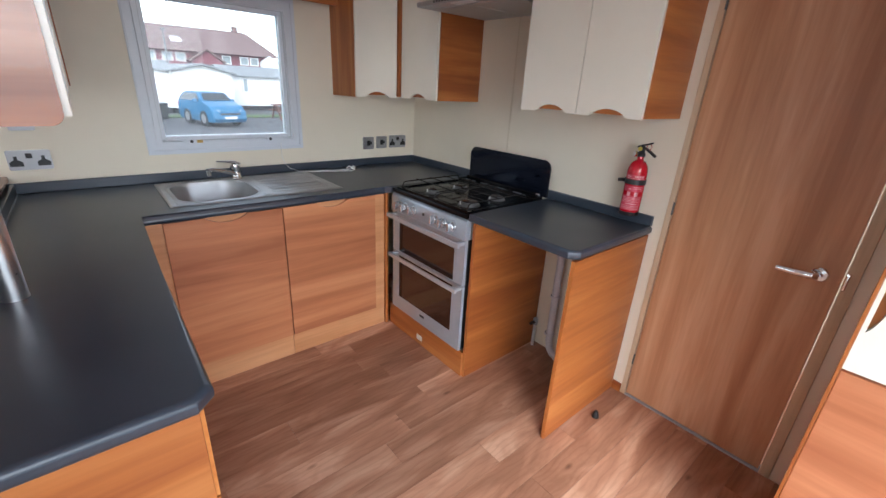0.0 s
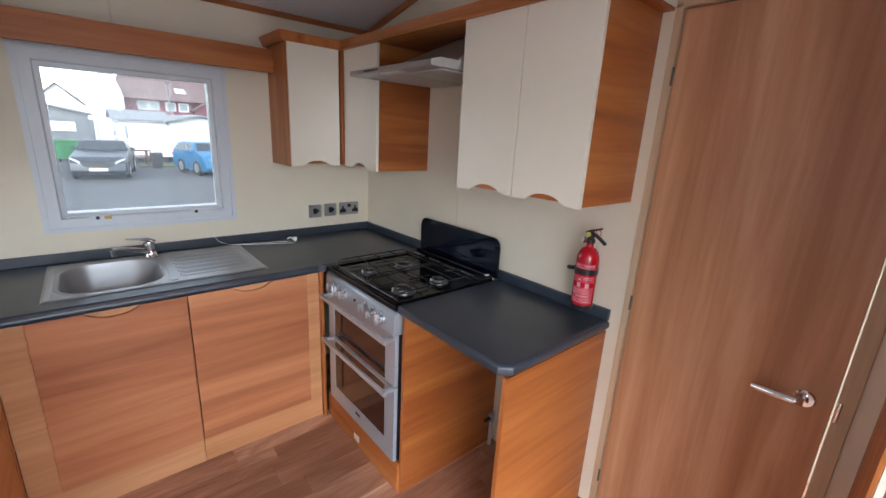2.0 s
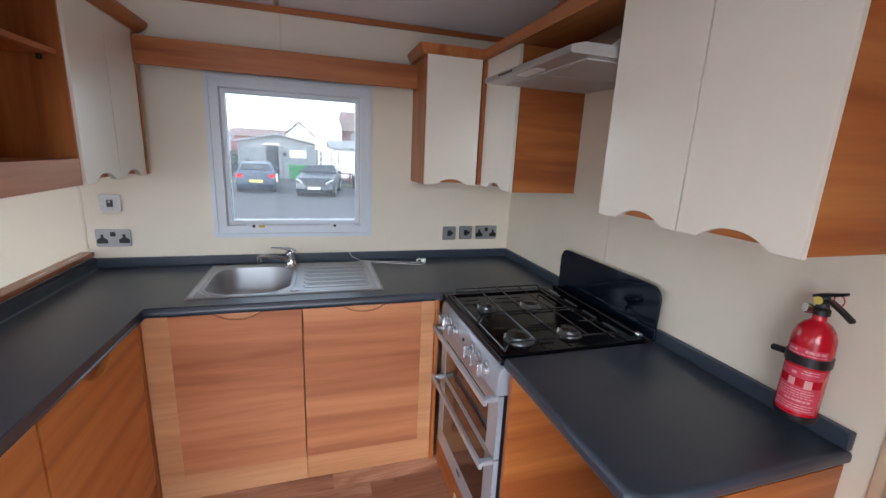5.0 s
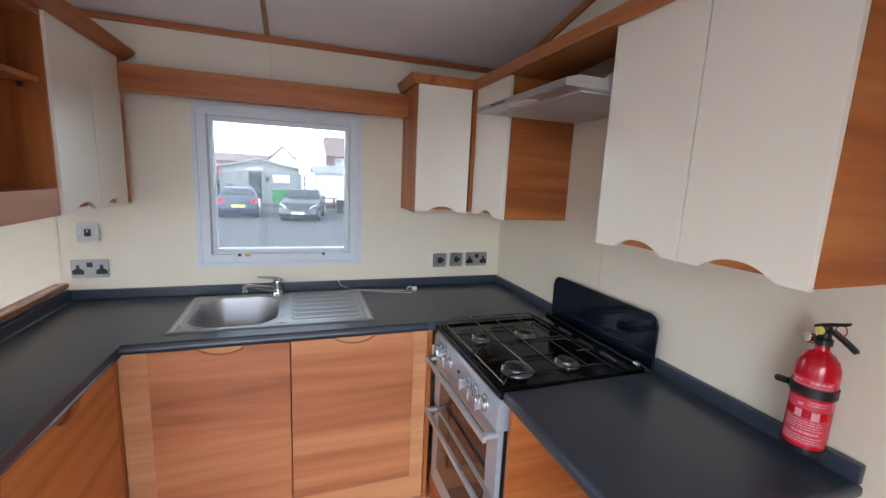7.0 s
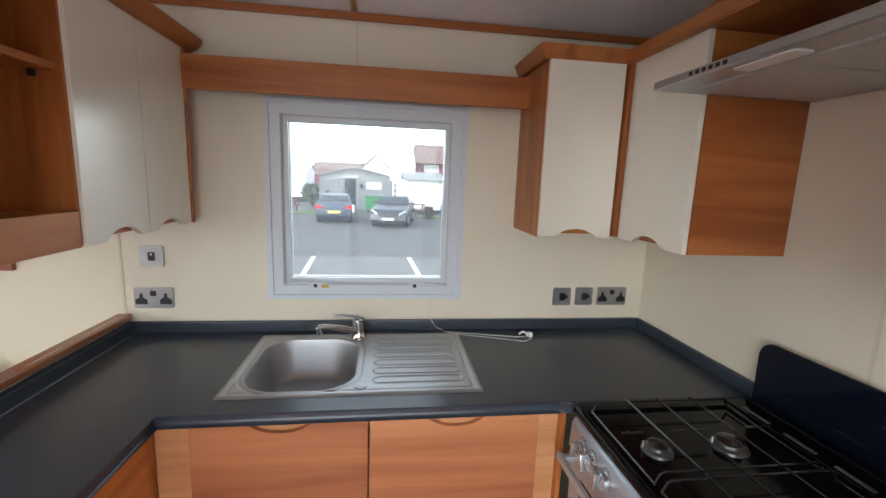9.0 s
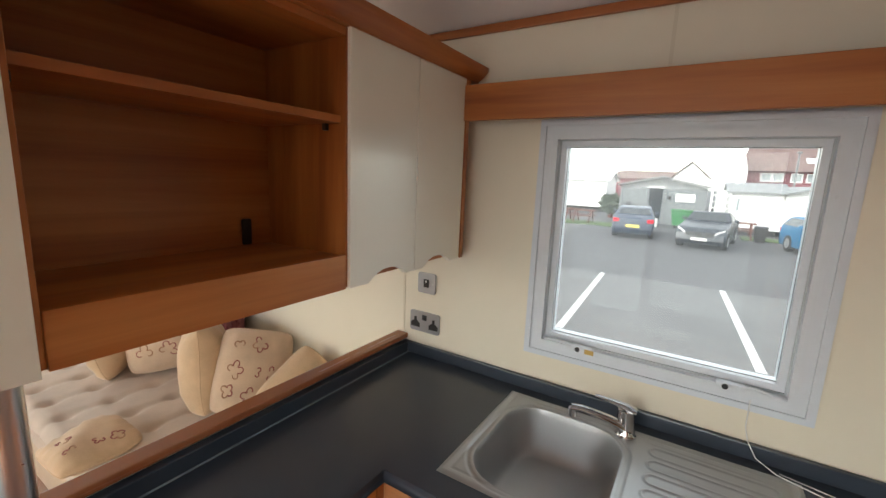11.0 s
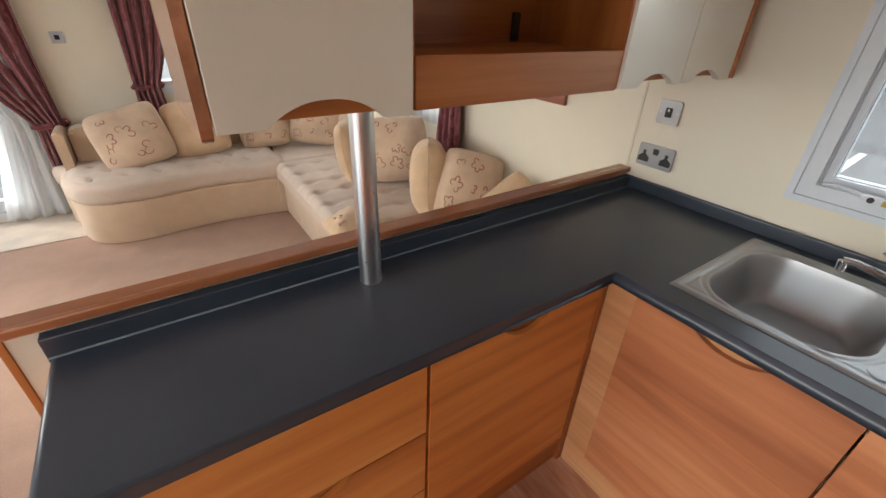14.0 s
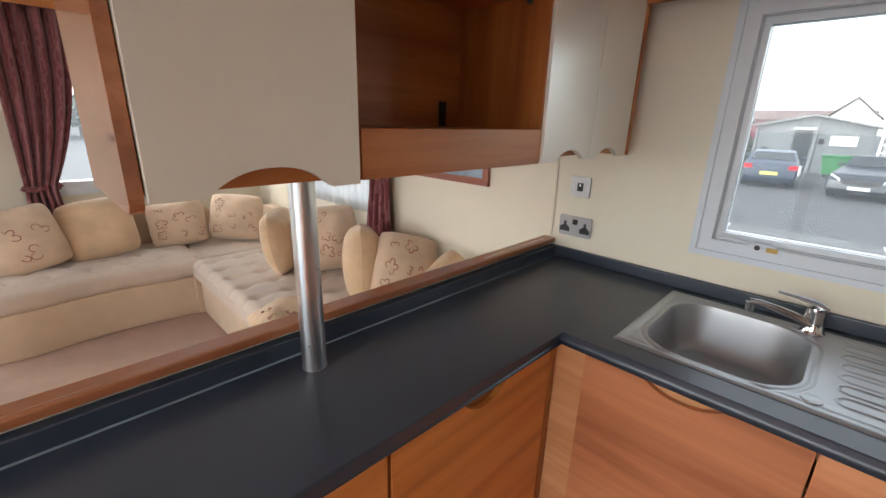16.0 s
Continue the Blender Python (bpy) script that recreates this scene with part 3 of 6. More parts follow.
front("drawer_front", unit, front_y_lit, "x", 0.1195, 0.137, 0.712, 1.312, 0.372, 0.607, (1.01, 0.22, 0.045), False)
front("drawer_front", unit, front_y_lit, "x", 0.1195, 0.137, 0.712, 1.312, 0.131, 0.366, (1.01, 0.22, 0.045), False)

# panels and plinth at the cooker
for x0, x1, y0, label in ((1.362, 1.948, 1.229, "upright orange wood panel beside the cooker"), (1.366, 1.950, 0.703, "upright orange wood panel holding the worktop end")):
    panel = thing("side_panel", (x0, y0, 0), label, "panel", "worktop support panels")
    part("board", box(x0 + 0.0012, x1, y0, y0 + 0.017, 0.0, 0.858, 0.0008), wood_x, panel)
    part("edge_band", box(x0, x0 + 0.0011, y0 + 0.0004, y0 + 0.0166, 0.0, 0.858), wood_z, panel, "thin wood-print edge band")
plinth = thing("plinth", (1.36, 1.58, 0), "orange wood plinth board under the cooker", "plinth")
part("board", box(1.352, 1.368, 1.2465, 1.93, 0.0, 0.147, 0.002), wood_y, plinth)
part("sticker", box(1.3495, 1.3515, 1.585, 1.635, 0.030, 0.062), white_plastic, plinth, "small white sticker with grey print")
single("filler_strip", box(1.319, 1.336, 1.925, 1.955, 0.0, 0.858, 0.0015), wood_z, "narrow upright wooden filler beside the cooker", "filler")


# ---- worktops ----
def nosed(outline, z0, z1, r=0.016):
    """A worktop slab with rounded upper and lower edges."""
    bm = prism(outline, "z", z0, z1)
    es = [e for e in bm.edges if abs(e.verts[0].co.z - e.verts[1].co.z) < 1e-5]
    bmesh.ops.bevel(bm, geom=es, offset=r, segments=6, affect="EDGES", profile=0.5)
    return bm


SX0, SX1, SY0, SY1 = 0.283, 1.085, 1.980, 2.480
u_top = [(-0.247, 0.665), (0.125, 0.668), (0.158, 0.701), (0.158, 1.921), (1.308, 1.921), (1.335, 1.895), (XE - 0.001, 1.895), (XE - 0.001, YN - 0.001), (-0.247, YN - 0.001)]
worktop = thing("worktop", (0.0, 1.8, TOP - 0.04), "matt charcoal laminate worktop running round the corner", "worktop", "charcoal worktops")
slab_bm = nosed(u_top, TOP - 0.038, TOP, 0.0140)
slab = part("slab", slab_bm, worktop_mat, worktop)
# opening for the sink bowl
cutter = mesh_object("sink_cutout", prism(rounded(0.318, 0.690, 1.998, 2.440, 0.07), "z", TOP - 0.2, TOP + 0.2), None)
cut = slab.modifiers.new("sink_cutout", "BOOLEAN")
cut.operation, cut.object, cut.solver = "DIFFERENCE", cutter, "EXACT"
bpy.context.view_layer.update()
cut_mesh = bpy.data.meshes.new_from_object(slab.evaluated_get(bpy.context.evaluated_depsgraph_get()))
slab.modifiers.clear()
slab.data = cut_mesh
bpy.data.objects.remove(cutter)
UPS = TOP + 0.047
part("upstand", box(-0.247, XE - 0.001, YN - 0.019, YN - 0.001, TOP, UPS, 0.004), worktop_mat, worktop)
part("upstand", box(XE - 0.019, XE - 0.001, 1.882, YN - 0.0195, TOP, UPS, 0.004), worktop_mat, worktop)
part("upstand", box(-0.247, -0.217, 0.665, YN - 0.0195, TOP - 0.03, UPS, 0.003), worktop_mat, worktop)
part("sealant_bead", rod((-0.2165, 0.667, TOP + 0.0012), (-0.2165, YN - 0.020, TOP + 0.0012), 0.0028, n=8), bead_mat, worktop, "thin blue-grey sealant line")
right_top = thing("worktop", (1.65, 0.98, TOP - 0.04), "charcoal laminate worktop beside the cooker with clipped corner", "worktop", "charcoal worktops")
part("slab", nosed([(1.384, 0.696), (XE - 0.001, 0.696), (XE - 0.001, 1.2755), (1.350, 1.2755), (1.350, 0.730)], TOP - 0.038, TOP, 0.0140), worktop_mat, right_top)
part("upstand", box(XE - 0.019, XE - 0.001, 0.698, 1.276, TOP, UPS, 0.004), worktop_mat, right_top)

# half wall behind the peninsula
half_wall = thing("half_wall", (-0.3, 1.6, 0), "low cream wall with brown wooden capping", "wall", kind="structure")
part("wall", box(-0.277, -0.2475, 0.6145, YN, 0.0, 0.955), cream_wall, half_wall, smooth=False)
part("end_trim", box(-0.281, -0.2445, 0.600, 0.614, 0.0, 0.955, 0.002), wood_z, half_wall)
part("cap", box(-0.287, -0.231, 0.588, YN - 0.001, 0.9555, 0.979, 0.005), gloss_y, half_wall, "brown wooden capping rail")


# ---- sink and tap ----
def sink_top():
    """Pressed rim and drainer with a bowl sunk into it."""
    bx0, bx1, by0, by1 = 0.336, 0.672, 2.018, 2.414
    r = 0.105

    def inside(x, y):
        cx, cy = (bx0 + bx1) / 2, (by0 + by1) / 2
        dx, dy = max(abs(x - cx) - (bx1 - bx0) / 2 + r, 0), max(abs(y - cy) - (by1 - by0) / 2 + r, 0)
        inner = min(max(abs(x - cx) - (bx1 - bx0) / 2 + r, abs(y - cy) - (by1 - by0) / 2 + r), 0)
        return r - math.hypot(dx, dy) - inner

    def height(x, y):
        d = inside(x, y)
        z = TOP + 0.006
        edge = min(x - SX0, SX1 - x, y - SY0, SY1 - y)
        if edge < 0.014:
            z = TOP + 0.001 + 0.006 * math.sin(max(edge, 0) / 0.014 * math.pi / 2)
        if 0.020 < edge < 0.034:
            z -= 0.002 * math.sin((edge - 0.020) / 0.014 * math.pi)
        if d > -0.012:
            k = min(1, (d + 0.006) / 0.058)
            z -= 0.145 * (1 - (1 - k) ** 2.6) * min(1, k * 7 + 0.25) if k > 0 else 0
            z -= 0.004 * min(1, max(0, d - 0.05) / 0.09)
        if 0.72 < x < 1.045 and 2.03 < y < 2.43:
            fade = min(1, (x - 0.72) / 0.02, (1.045 - x) / 0.02)
            z -= fade * 0.0015
            q = (y - 2.040) / 0.064
            yc = 2.072 + 0.064 * max(0, min(5, math.floor(q)))
            gx, gy = max(abs(x - 0.885) - 0.125, 0), abs(y - yc)
            rim = abs(math.hypot(gx, gy) - 0.021)
            if rim < 0.006:
                z += 0.0016 * (1 + math.cos(rim / 0.006 * math.pi))
        if -0.030 < d < -0.014:
            z -= 0.0030 * math.sin((d + 0.030) / 0.016 * math.pi)
        return z

    bm = sheet(300, 190, lambda a, b: (lambda x, y: (x, y, height(x, y)))(SX0 + a * (SX1 - SX0), SY0 + b * (SY1 - SY0)))
    return bm


sink = thing("sink", (0.68, 2.24, TOP), "stainless steel sink with bowl and ribbed drainer", "sink")
part("basin", sink_top(), steel, sink)
waste = part("drain", lathe([(0.0, 0.0), (0.034, 0.0), (0.034, 0.003), (0.026, 0.004), (0.024, 0.001), (0.0, 0.001)], (0.548, 2.205, TOP - 0.1418)), chrome, sink, "chrome drain with slots")
for k in range(5):
    a = k * 2 * math.pi / 5
    part("slot", rod((0.548 + 0.013 * math.cos(a), 2.205 + 0.013 * math.sin(a), TOP - 0.1412), (0.548 + 0.013 * math.cos(a), 2.205 + 0.013 * math.sin(a), TOP - 0.1392), 0.005), black_plastic, waste)
part("overflow", lathe([(0.0, 0.0), (0.020, 0.0), (0.020, 0.003), (0.012, 0.005), (0.0, 0.005)], (0.700, 2.03, TOP + 0.005)), steel, sink, "round steel tap hole cap")
tap = thing("tap", (0.668, 2.432, TOP), "chrome mixer tap with swan spout and lever", "tap")
TX, TY = 0.668, 2.432
part("body", lathe([(0.0, 0), (0.030, 0), (0.030, 0.005), (0.026, 0.010), (0.0245, 0.055), (0.026, 0.066), (0.024, 0.080), (0.0, 0.086)], (TX, TY, TOP + 0.005), (-0.06, 0, 1)), chrome, tap)


def blade(points, half, thick):
    """A flat bar with rounded edges along a line: half its width and its thickness at each point."""
    bm = bmesh.new()
    pts = [Vector(q) for q in points]
    rings = []
    for k, q in enumerate(pts):
        d = (pts[min(k + 1, len(pts) - 1)] - pts[max(k - 1, 0)]).normalized()
        side = d.cross(Vector((0, 0, 1))).normalized()
        up = side.cross(d)
        rings.append([bm.verts.new(q + side * half[k] * math.cos(a) + up * thick[k] * math.sin(a)) for a in (2 * math.pi * n / 12 for n in range(12))])
    for a, b in zip(rings, rings[1:]):
        for n in range(12):
            bm.faces.new((a[n], a[(n + 1) % 12], b[(n + 1) % 12], b[n]))
    bm.faces.new(rings[0][::-1]), bm.faces.new(rings[-1])
    return bm


spout = part("spout", blade([(TX, TY - 0.005, TOP + 0.030), (TX - 0.045, TY - 0.020, TOP + 0.050), (TX - 0.09, TY - 0.036, TOP + 0.064), (TX - 0.125, TY - 0.050, TOP + 0.074), (TX - 0.152, TY - 0.061, TOP + 0.074)], [0.020, 0.019, 0.016, 0.014, 0.013], [0.014, 0.012, 0.010, 0.009, 0.009]), chrome, tap)
part("nozzle", rod((TX - 0.146, TY - 0.058, TOP + 0.046), (TX - 0.148, TY - 0.059, TOP + 0.072), 0.012), chrome, spout)
part("lever", blade([(TX + 0.022, TY, TOP + 0.088), (TX - 0.005, TY - 0.002, TOP + 0.097), (TX - 0.05, TY - 0.006, TOP + 0.104), (TX - 0.095, TY - 0.010, TOP + 0.108)], [0.018, 0.023, 0.014, 0.009], [0.005, 0.009, 0.005, 0.003]), chrome, tap)
cord = thing("blind_cord", (1.0, 2.5, TOP), "thin white looped blind cord on the worktop", "cord")
part("string", tube([(0.955, YN - 0.03, 1.08), (0.955, YN - 0.028, 1.00), (0.965, YN - 0.03, 0.96), (0.985, 2.488, 0.93), (1.03, 2.47, 0.912), (1.12, 2.45, 0.904), (1.22, 2.42, 0.903), (1.32, 2.385, 0.903), (1.345, 2.375, 0.903), (1.385, 2.40, 0.904), (1.375, 2.43, 0.904), (1.33, 2.425, 0.903), (1.2, 2.455, 0.903), (1.04, 2.492, 0.905)], 0.0016, 6), white_plastic, cord)
part("toggle", lathe([(0.0, 0), (0.009, 0.002), (0.013, 0.012), (0.011, 0.024), (0.0, 0.027)], (1.372, 2.43, TOP + 0.013), (1, -0.4, 0)), white_plastic, cord)
part("cleat", tube([(1.345, 2.445, TOP + 0.008), (1.36, 2.44, TOP + 0.022), (1.38, 2.42, TOP + 0.012)], 0.005, 8), white_plastic, cord)

# ---- cooker ----
cooker = thing("cooker", (1.64, 1.58, 0.148), "silver gas cooker with black hob and double oven", "cooker")
CY0, CY1, CX = 1.270, 1.884, 1.352
part("carcass", box(CX + 0.012, 1.925, CY0 + 0.004, CY1 - 0.004, 0.150, 0.868), black_plastic, cooker)
panel_side = [(CX + 0.04, 0.768), (CX - 0.012, 0.768), (CX - 0.020, 0.774), (CX - 0.017, 0.845), (CX - 0.012, 0.859), (CX - 0.002, 0.867), (CX + 0.04, 0.869)]
part("control_panel", prism(panel_side, "y", CY0 - 0.004, CY1 + 0.002, bevel=0.003), silver, cooker, "silver control panel with rounded upper edge")
for i, y in enumerate((1.800, 1.743, 1.672, 1.488, 1.422, 1.353)):
    knob = part("knob", lathe([(0.0, 0.0), (0.024, 0.0), (0.024, 0.004), (0.0205, 0.007), (0.0195, 0.017), (0.016, 0.020), (0.0, 0.0205)], (CX - 0.019, y, 0.818), (-1, 0, 0.05), 22), knob_steel, cooker, "silver control knob")
    grip = box(-0.018, 0.0, -0.0055, 0.0055, -0.0215, 0.0215, 0.0025)
    bmesh.ops.transform(grip, matrix=pose(CX - 0.0395, y, 0.819, (8, -14, 3, 0, 5, -4)[i], 0, 0), verts=grip.verts)
    part("grip", grip, knob_steel, knob)
    for k in range(5):
        a = radians(140 - k * 25 - 40)
        part("dial_mark", box(CX - 0.0196, CX - 0.0170, y + 0.030 * math.cos(a) - 0.0012, y + 0.030 * math.cos(a) + 0.0012, 0.818 + 0.030 * math.sin(a) - 0.0012, 0.818 + 0.030 * math.sin(a) + 0.0012), black_plastic, knob)
part("ignition_button", lathe([(0.0, 0.0), (0.007, 0.0), (0.007, 0.005), (0.0, 0.006)], (CX - 0.019, 1.585, 0.818), (-1, 0, 0), 14), black_plastic, cooker)
for z0, z1, gz0, gz1, hz, y0, y1 in ((0.529, 0.764, 0.533, 0.706, 0.752, CY0 - 0.006, 1.872), (0.150, 0.521, 0.236, 0.506, 0.516, CY0 - 0.006, 1.860)):
    oven_door = part("oven_door", holed("x", CY0, CY1, z0, z1, CX - 0.008, CX + 0.010, [(CY0 + 0.074, CY1 - 0.062, gz0, gz1)]), silver, cooker, "silver oven door with dark glass", smooth=False)
    part("window", box(CX - 0.006, CX + 0.006, CY0 + 0.0742, CY1 - 0.0622, gz0 + 0.0002, gz1 - 0.0002), oven_glass, oven_door)
    part("handle", box(CX - 0.064, CX - 0.050, y0, y1, hz - 0.011, hz + 0.011, 0.003), handle_steel, oven_door, "square silver bar handle")
    for y in (y0 + 0.020, y1 - 0.020):
        part("handle_mount", box(CX - 0.051, CX - 0.007, y - 0.010, y + 0.010, hz - 0.009, hz + 0.009, 0.003), handle_steel, oven_door)
part("rack", box(CX + 0.007, CX + 0.009, CY0 + 0.09, CY1 - 0.08, 0.330, 0.334), steel, cooker)
part("brand_mark", box(CX - 0.0095, CX - 0.0075, 1.565, 1.605, 0.198, 0.212), black_plastic, cooker)
hob = part("hob", nosed([(CX - 0.014, CY0 - 0.004), (1.915, CY0 - 0.004), (1.915, CY1 + 0.004), (CX - 0.014, CY1 + 0.004)], 0.872, 0.900, 0.010), black_enamel, cooker, "black enamel gas hob")
part("rim", holed("z", CX - 0.004, 1.815, CY0 + 0.006, CY1 - 0.03, 0.8995, 0.908, [(CX + 0.006, 1.805, CY0 + 0.016, CY1 - 0.04)]), black_enamel, hob, smooth=False)
BURN = [(1.455, 1.665, 0.024), (1.655, 1.665, 0.031), (1.460, 1.385, 0.041), (1.665, 1.392, 0.031)]
for x, y, r in BURN:
    burner = part("burner", lathe([(0.0, 0), (r + 0.014, 0), (r + 0.012, 0.006), (r + 0.002, 0.010), (r, 0.018), (0.0, 0.019)], (x, y, 0.900)), burner_mat, hob, "grey round gas burner")
    part("burner_cap", lathe([(0.0, 0), (r - 0.001, 0), (r + 0.001, 0.004), (r - 0.008, 0.008), (0.0, 0.009)], (x, y, 0.9188)), black_iron, burner)
    part("spark_pin", rod((x - r - 0.008, y + 0.012, 0.902), (x - r - 0.008, y + 0.012, 0.922), 0.0022, n=8), white_plastic, burner)
for y0, y1 in ((CY0 + 0.028, 1.520), (1.545, CY1 - 0.055)):
    bm = bmesh.new()
    x0, x1, z = CX + 0.012, 1.795, 0.938
    for y in (y0, y1):
        tube([(x0, y, 0.908), (x0 + 0.012, y, z - 0.004), (x0 + 0.022, y, z), (x1 - 0.022, y, z), (x1 - 0.012, y, z - 0.004), (x1, y, 0.908)], 0.0030, 6, bm)
    for x in (1.470, 1.565, 1.670):
        tube([(x, y0 - 0.008, z + 0.004), (x, y1 + 0.008, z + 0.004)], 0.0028, 6, bm)
    ym = (y0 + y1) / 2
    for xa, xb in ((x0 + 0.004, 1.425), (1.505, 1.615), (1.715, x1 - 0.004)):
        tube([(xa, ym, z), (xb, ym, z)], 0.0028, 6, bm)
    for x in (x0, x1):
        tube([(x, y0, 0.912), (x, y1, 0.912)], 0.0030, 6, bm)
    part("pan_support", bm, black_iron, cooker, "black wire pan support")
part("rear_rail", box(1.822, 1.912, CY0 + 0.01, CY1 - 0.01, 0.899, 0.912, 0.004), black_enamel, cooker)
for y in (1.345, 1.475, 1.605, 1.735):
    part("vent_slot", box(1.836, 1.846, y, y + 0.085, 0.9118, 0.9145, 0.001), hob_trim, cooker, "slim grey vent slot")
part("lid_hinge", rod((1.888, CY0 + 0.03, 0.918), (1.888, CY1 - 0.03, 0.918), 0.008), black_enamel, cooker)
part("hinge_knob", lathe([(0.0, 0), (0.010, 0), (0.010, 0.018), (0.0, 0.020)], (1.888, CY0 + 0.034, 0.919), (0, -1, 0), 14), chrome, cooker)
part("glass_lid", prism(rounded(CY0 - 0.008, CY1 - 0.008, 0.905, 1.102, 0.045, 6, (0, 0, 1, 1)), "x", 1.922, 1.930, bevel=0.002), black_glass, cooker, "raised black glass lid")

# ---- pipes in the appliance gap ----
pipe = thing("waste_pipe", (1.9, 1.08, 0.0), "white plastic waste pipe clipped to the wall", "pipe")
part("pipe", tube([(1.905, 1.10, 0.84), (1.905, 1.098, 0.45), (1.905, 1.092, 0.10), (1.900, 1.078, 0.05), (1.890, 1.05, 0.033), (1.885, 1.02, 0.033)], 0.020, 14), pipe_mat, pipe)
part("collar", rod((1.885, 1.02, 0.033), (1.884, 0.995, 0.033), 0.026), pipe_mat, pipe)
for z in (0.62, 0.38, 0.14):
    part("clip", rod((1.905, 1.097, z - 0.006), (1.905, 1.097, z + 0.006), 0.027), pipe_mat, pipe)
valve = thing("stop_valve", (1.9, 1.195, 0.0), "small white pipe with black stop valve", "valve")
part("pipe", rod((1.91, 1.205, 0.0), (1.91, 1.205, 0.15), 0.009), white_plastic, valve)
part("valve_body", rod((1.91, 1.205, 0.145), (1.91, 1.205, 0.185), 0.014), silver, valve)
part("tap_handle", box(1.86, 1.905, 1.196, 1.214, 0.158, 0.172, 0.004), black_plastic, valve)

# ---- fire extinguisher ----
EX, EY, EZ = 1.880, 0.785, UPS + 0.0095
ext = thing("fire_extinguisher", (EX, EY, UPS), "small red fire extinguisher with black head and strap", "extinguisher")
part("cylinder", lathe([(0.0, 0.004), (0.040, 0.004), (0.041, 0.012), (0.041, 0.182), (0.0395, 0.196), (0.034, 0.212), (0.025, 0.225), (0.015, 0.232), (0.013, 0.236), (0.013, 0.247), (0.0, 0.248)], (EX, EY, EZ), n=36), red_paint, ext)
part("base_ring", lathe([(0.0, -0.009), (0.041, -0.009), (0.0425, -0.005), (0.0425, 0.008), (0.0, 0.009)], (EX, EY, EZ), n=36), black_plastic, ext)
strap = part("strap", lathe([(0.0405, 0.130), (0.0437, 0.130), (0.0437, 0.152), (0.0405, 0.152)], (EX, EY, EZ), n=36), black_plastic, ext)
part("buckle", tube([(EX - 0.020, EY + 0.040, EZ + 0.141), (EX - 0.018, EY + 0.056, EZ + 0.139), (EX - 0.014, EY + 0.068, EZ + 0.136)], 0.008, 10), black_plastic, strap)
part("bracket", box(EX + 0.038, XE - 0.0005, EY - 0.010, EY + 0.010, EZ + 0.125, EZ + 0.158, 0.002), black_plastic, ext)
part("valve", lathe([(0.0, 0), (0.017, 0), (0.017, 0.012), (0.012, 0.018), (0.012, 0.036), (0.009, 0.044), (0.0, 0.045)], (EX, EY, EZ + 0.247)), black_plastic, ext)
gauge = part("gauge", lathe([(0.0, 0), (0.012, 0), (0.0125, 0.010), (0.0, 0.011)], (EX - 0.010, EY + 0.016, EZ + 0.256), (-0.75, 0.55, 0.1)), chrome, ext, "round pressure gauge")
part("dial", lathe([(0.0, 0), (0.010, 0), (0.010, 0.0012), (0.0, 0.0012)], (EX - 0.018, EY + 0.0222, EZ + 0.2573), (-0.75, 0.55, 0.1)), white_plastic, gauge, "pale gauge face")


def lever(points, wide, thick):
    """A flat handle bent along points in the plane across the room."""
    bm = bmesh.new()
    rings = []
    for x, y, z in points:
        rings.append([bm.verts.new((x + a, y, z + b)) for a, b in ((-wide, -thick), (wide, -thick), (wide, thick), (-wide, thick))])
    for a, b in zip(rings, rings[1:]):
        for n in range(4):
            bm.faces.new((a[n], a[(n + 1) % 4], b[(n + 1) % 4], b[n]))
    bm.faces.new(rings[0][::-1]), bm.faces.new(rings[-1])
    bmesh.ops.bevel(bm, geom=bm.edges[:], offset=thick * 0.5, segments=1, affect="EDGES")
    return bm


part("squeeze_lever", lever([(EX - 0.004, EY + 0.018, EZ + 0.286), (EX - 0.004, EY, EZ + 0.294), (EX - 0.006, EY - 0.020, EZ + 0.300), (EX - 0.008, EY - 0.042, EZ + 0.308)], 0.009, 0.0035), black_plastic, ext)
part("carry_handle", lever([(EX - 0.004, EY + 0.004, EZ + 0.276), (EX - 0.005, EY - 0.016, EZ + 0.283), (EX - 0.008, EY - 0.038, EZ + 0.272), (EX - 0.012, EY - 0.066, EZ + 0.255)], 0.010, 0.0045), black_plastic, ext)
part("safety_tag", lathe([(0.0, 0), (0.009, 0), (0.009, 0.003), (0.0, 0.0035)], (EX - 0.014, EY + 0.002, EZ + 0.280), (-1, 0.1, 0.1)), yellow_tag, ext, "round yellow seal")
part("pin_ring", tube([(EX - 0.006, EY - 0.030 + 0.010 * math.cos(a), EZ + 0.290 + 0.012 * math.sin(a)) for a in (2 * math.pi * i / 14 for i in range(14))], 0.0012, 5, closed=True), red_paint, ext, "thin red pull ring")


def wrap(a0, a1, z0, z1, r=0.0414):
    """A printed patch bent round the cylinder, between two angles in degrees."""
    n = 8
    bm = bmesh.new()
    cols = [[bm.verts.new((EX + rr * math.cos(radians(a0 + (a1 - a0) * i / n)), EY + rr * math.sin(radians(a0 + (a1 - a0) * i / n)), EZ + z)) for rr in (r, r + 0.0004) for z in (z0, z1)] for i in range(n + 1)]
    for a, b in zip(cols, cols[1:]):
        bm.faces.new((a[2], b[2], b[3], a[3]))
        bm.faces.new((a[0], a[1], b[1], b[0]))
        bm.faces.new((a[1], a[3], b[3], b[1]))
        bm.faces.new((a[0], b[0], b[2], a[2]))
    bm.faces.new((cols[0][0], cols[0][2], cols[0][3], cols[0][1]))
    bm.faces.new((cols[-1][0], cols[-1][1], cols[-1][3], cols[-1][2]))
    return bm


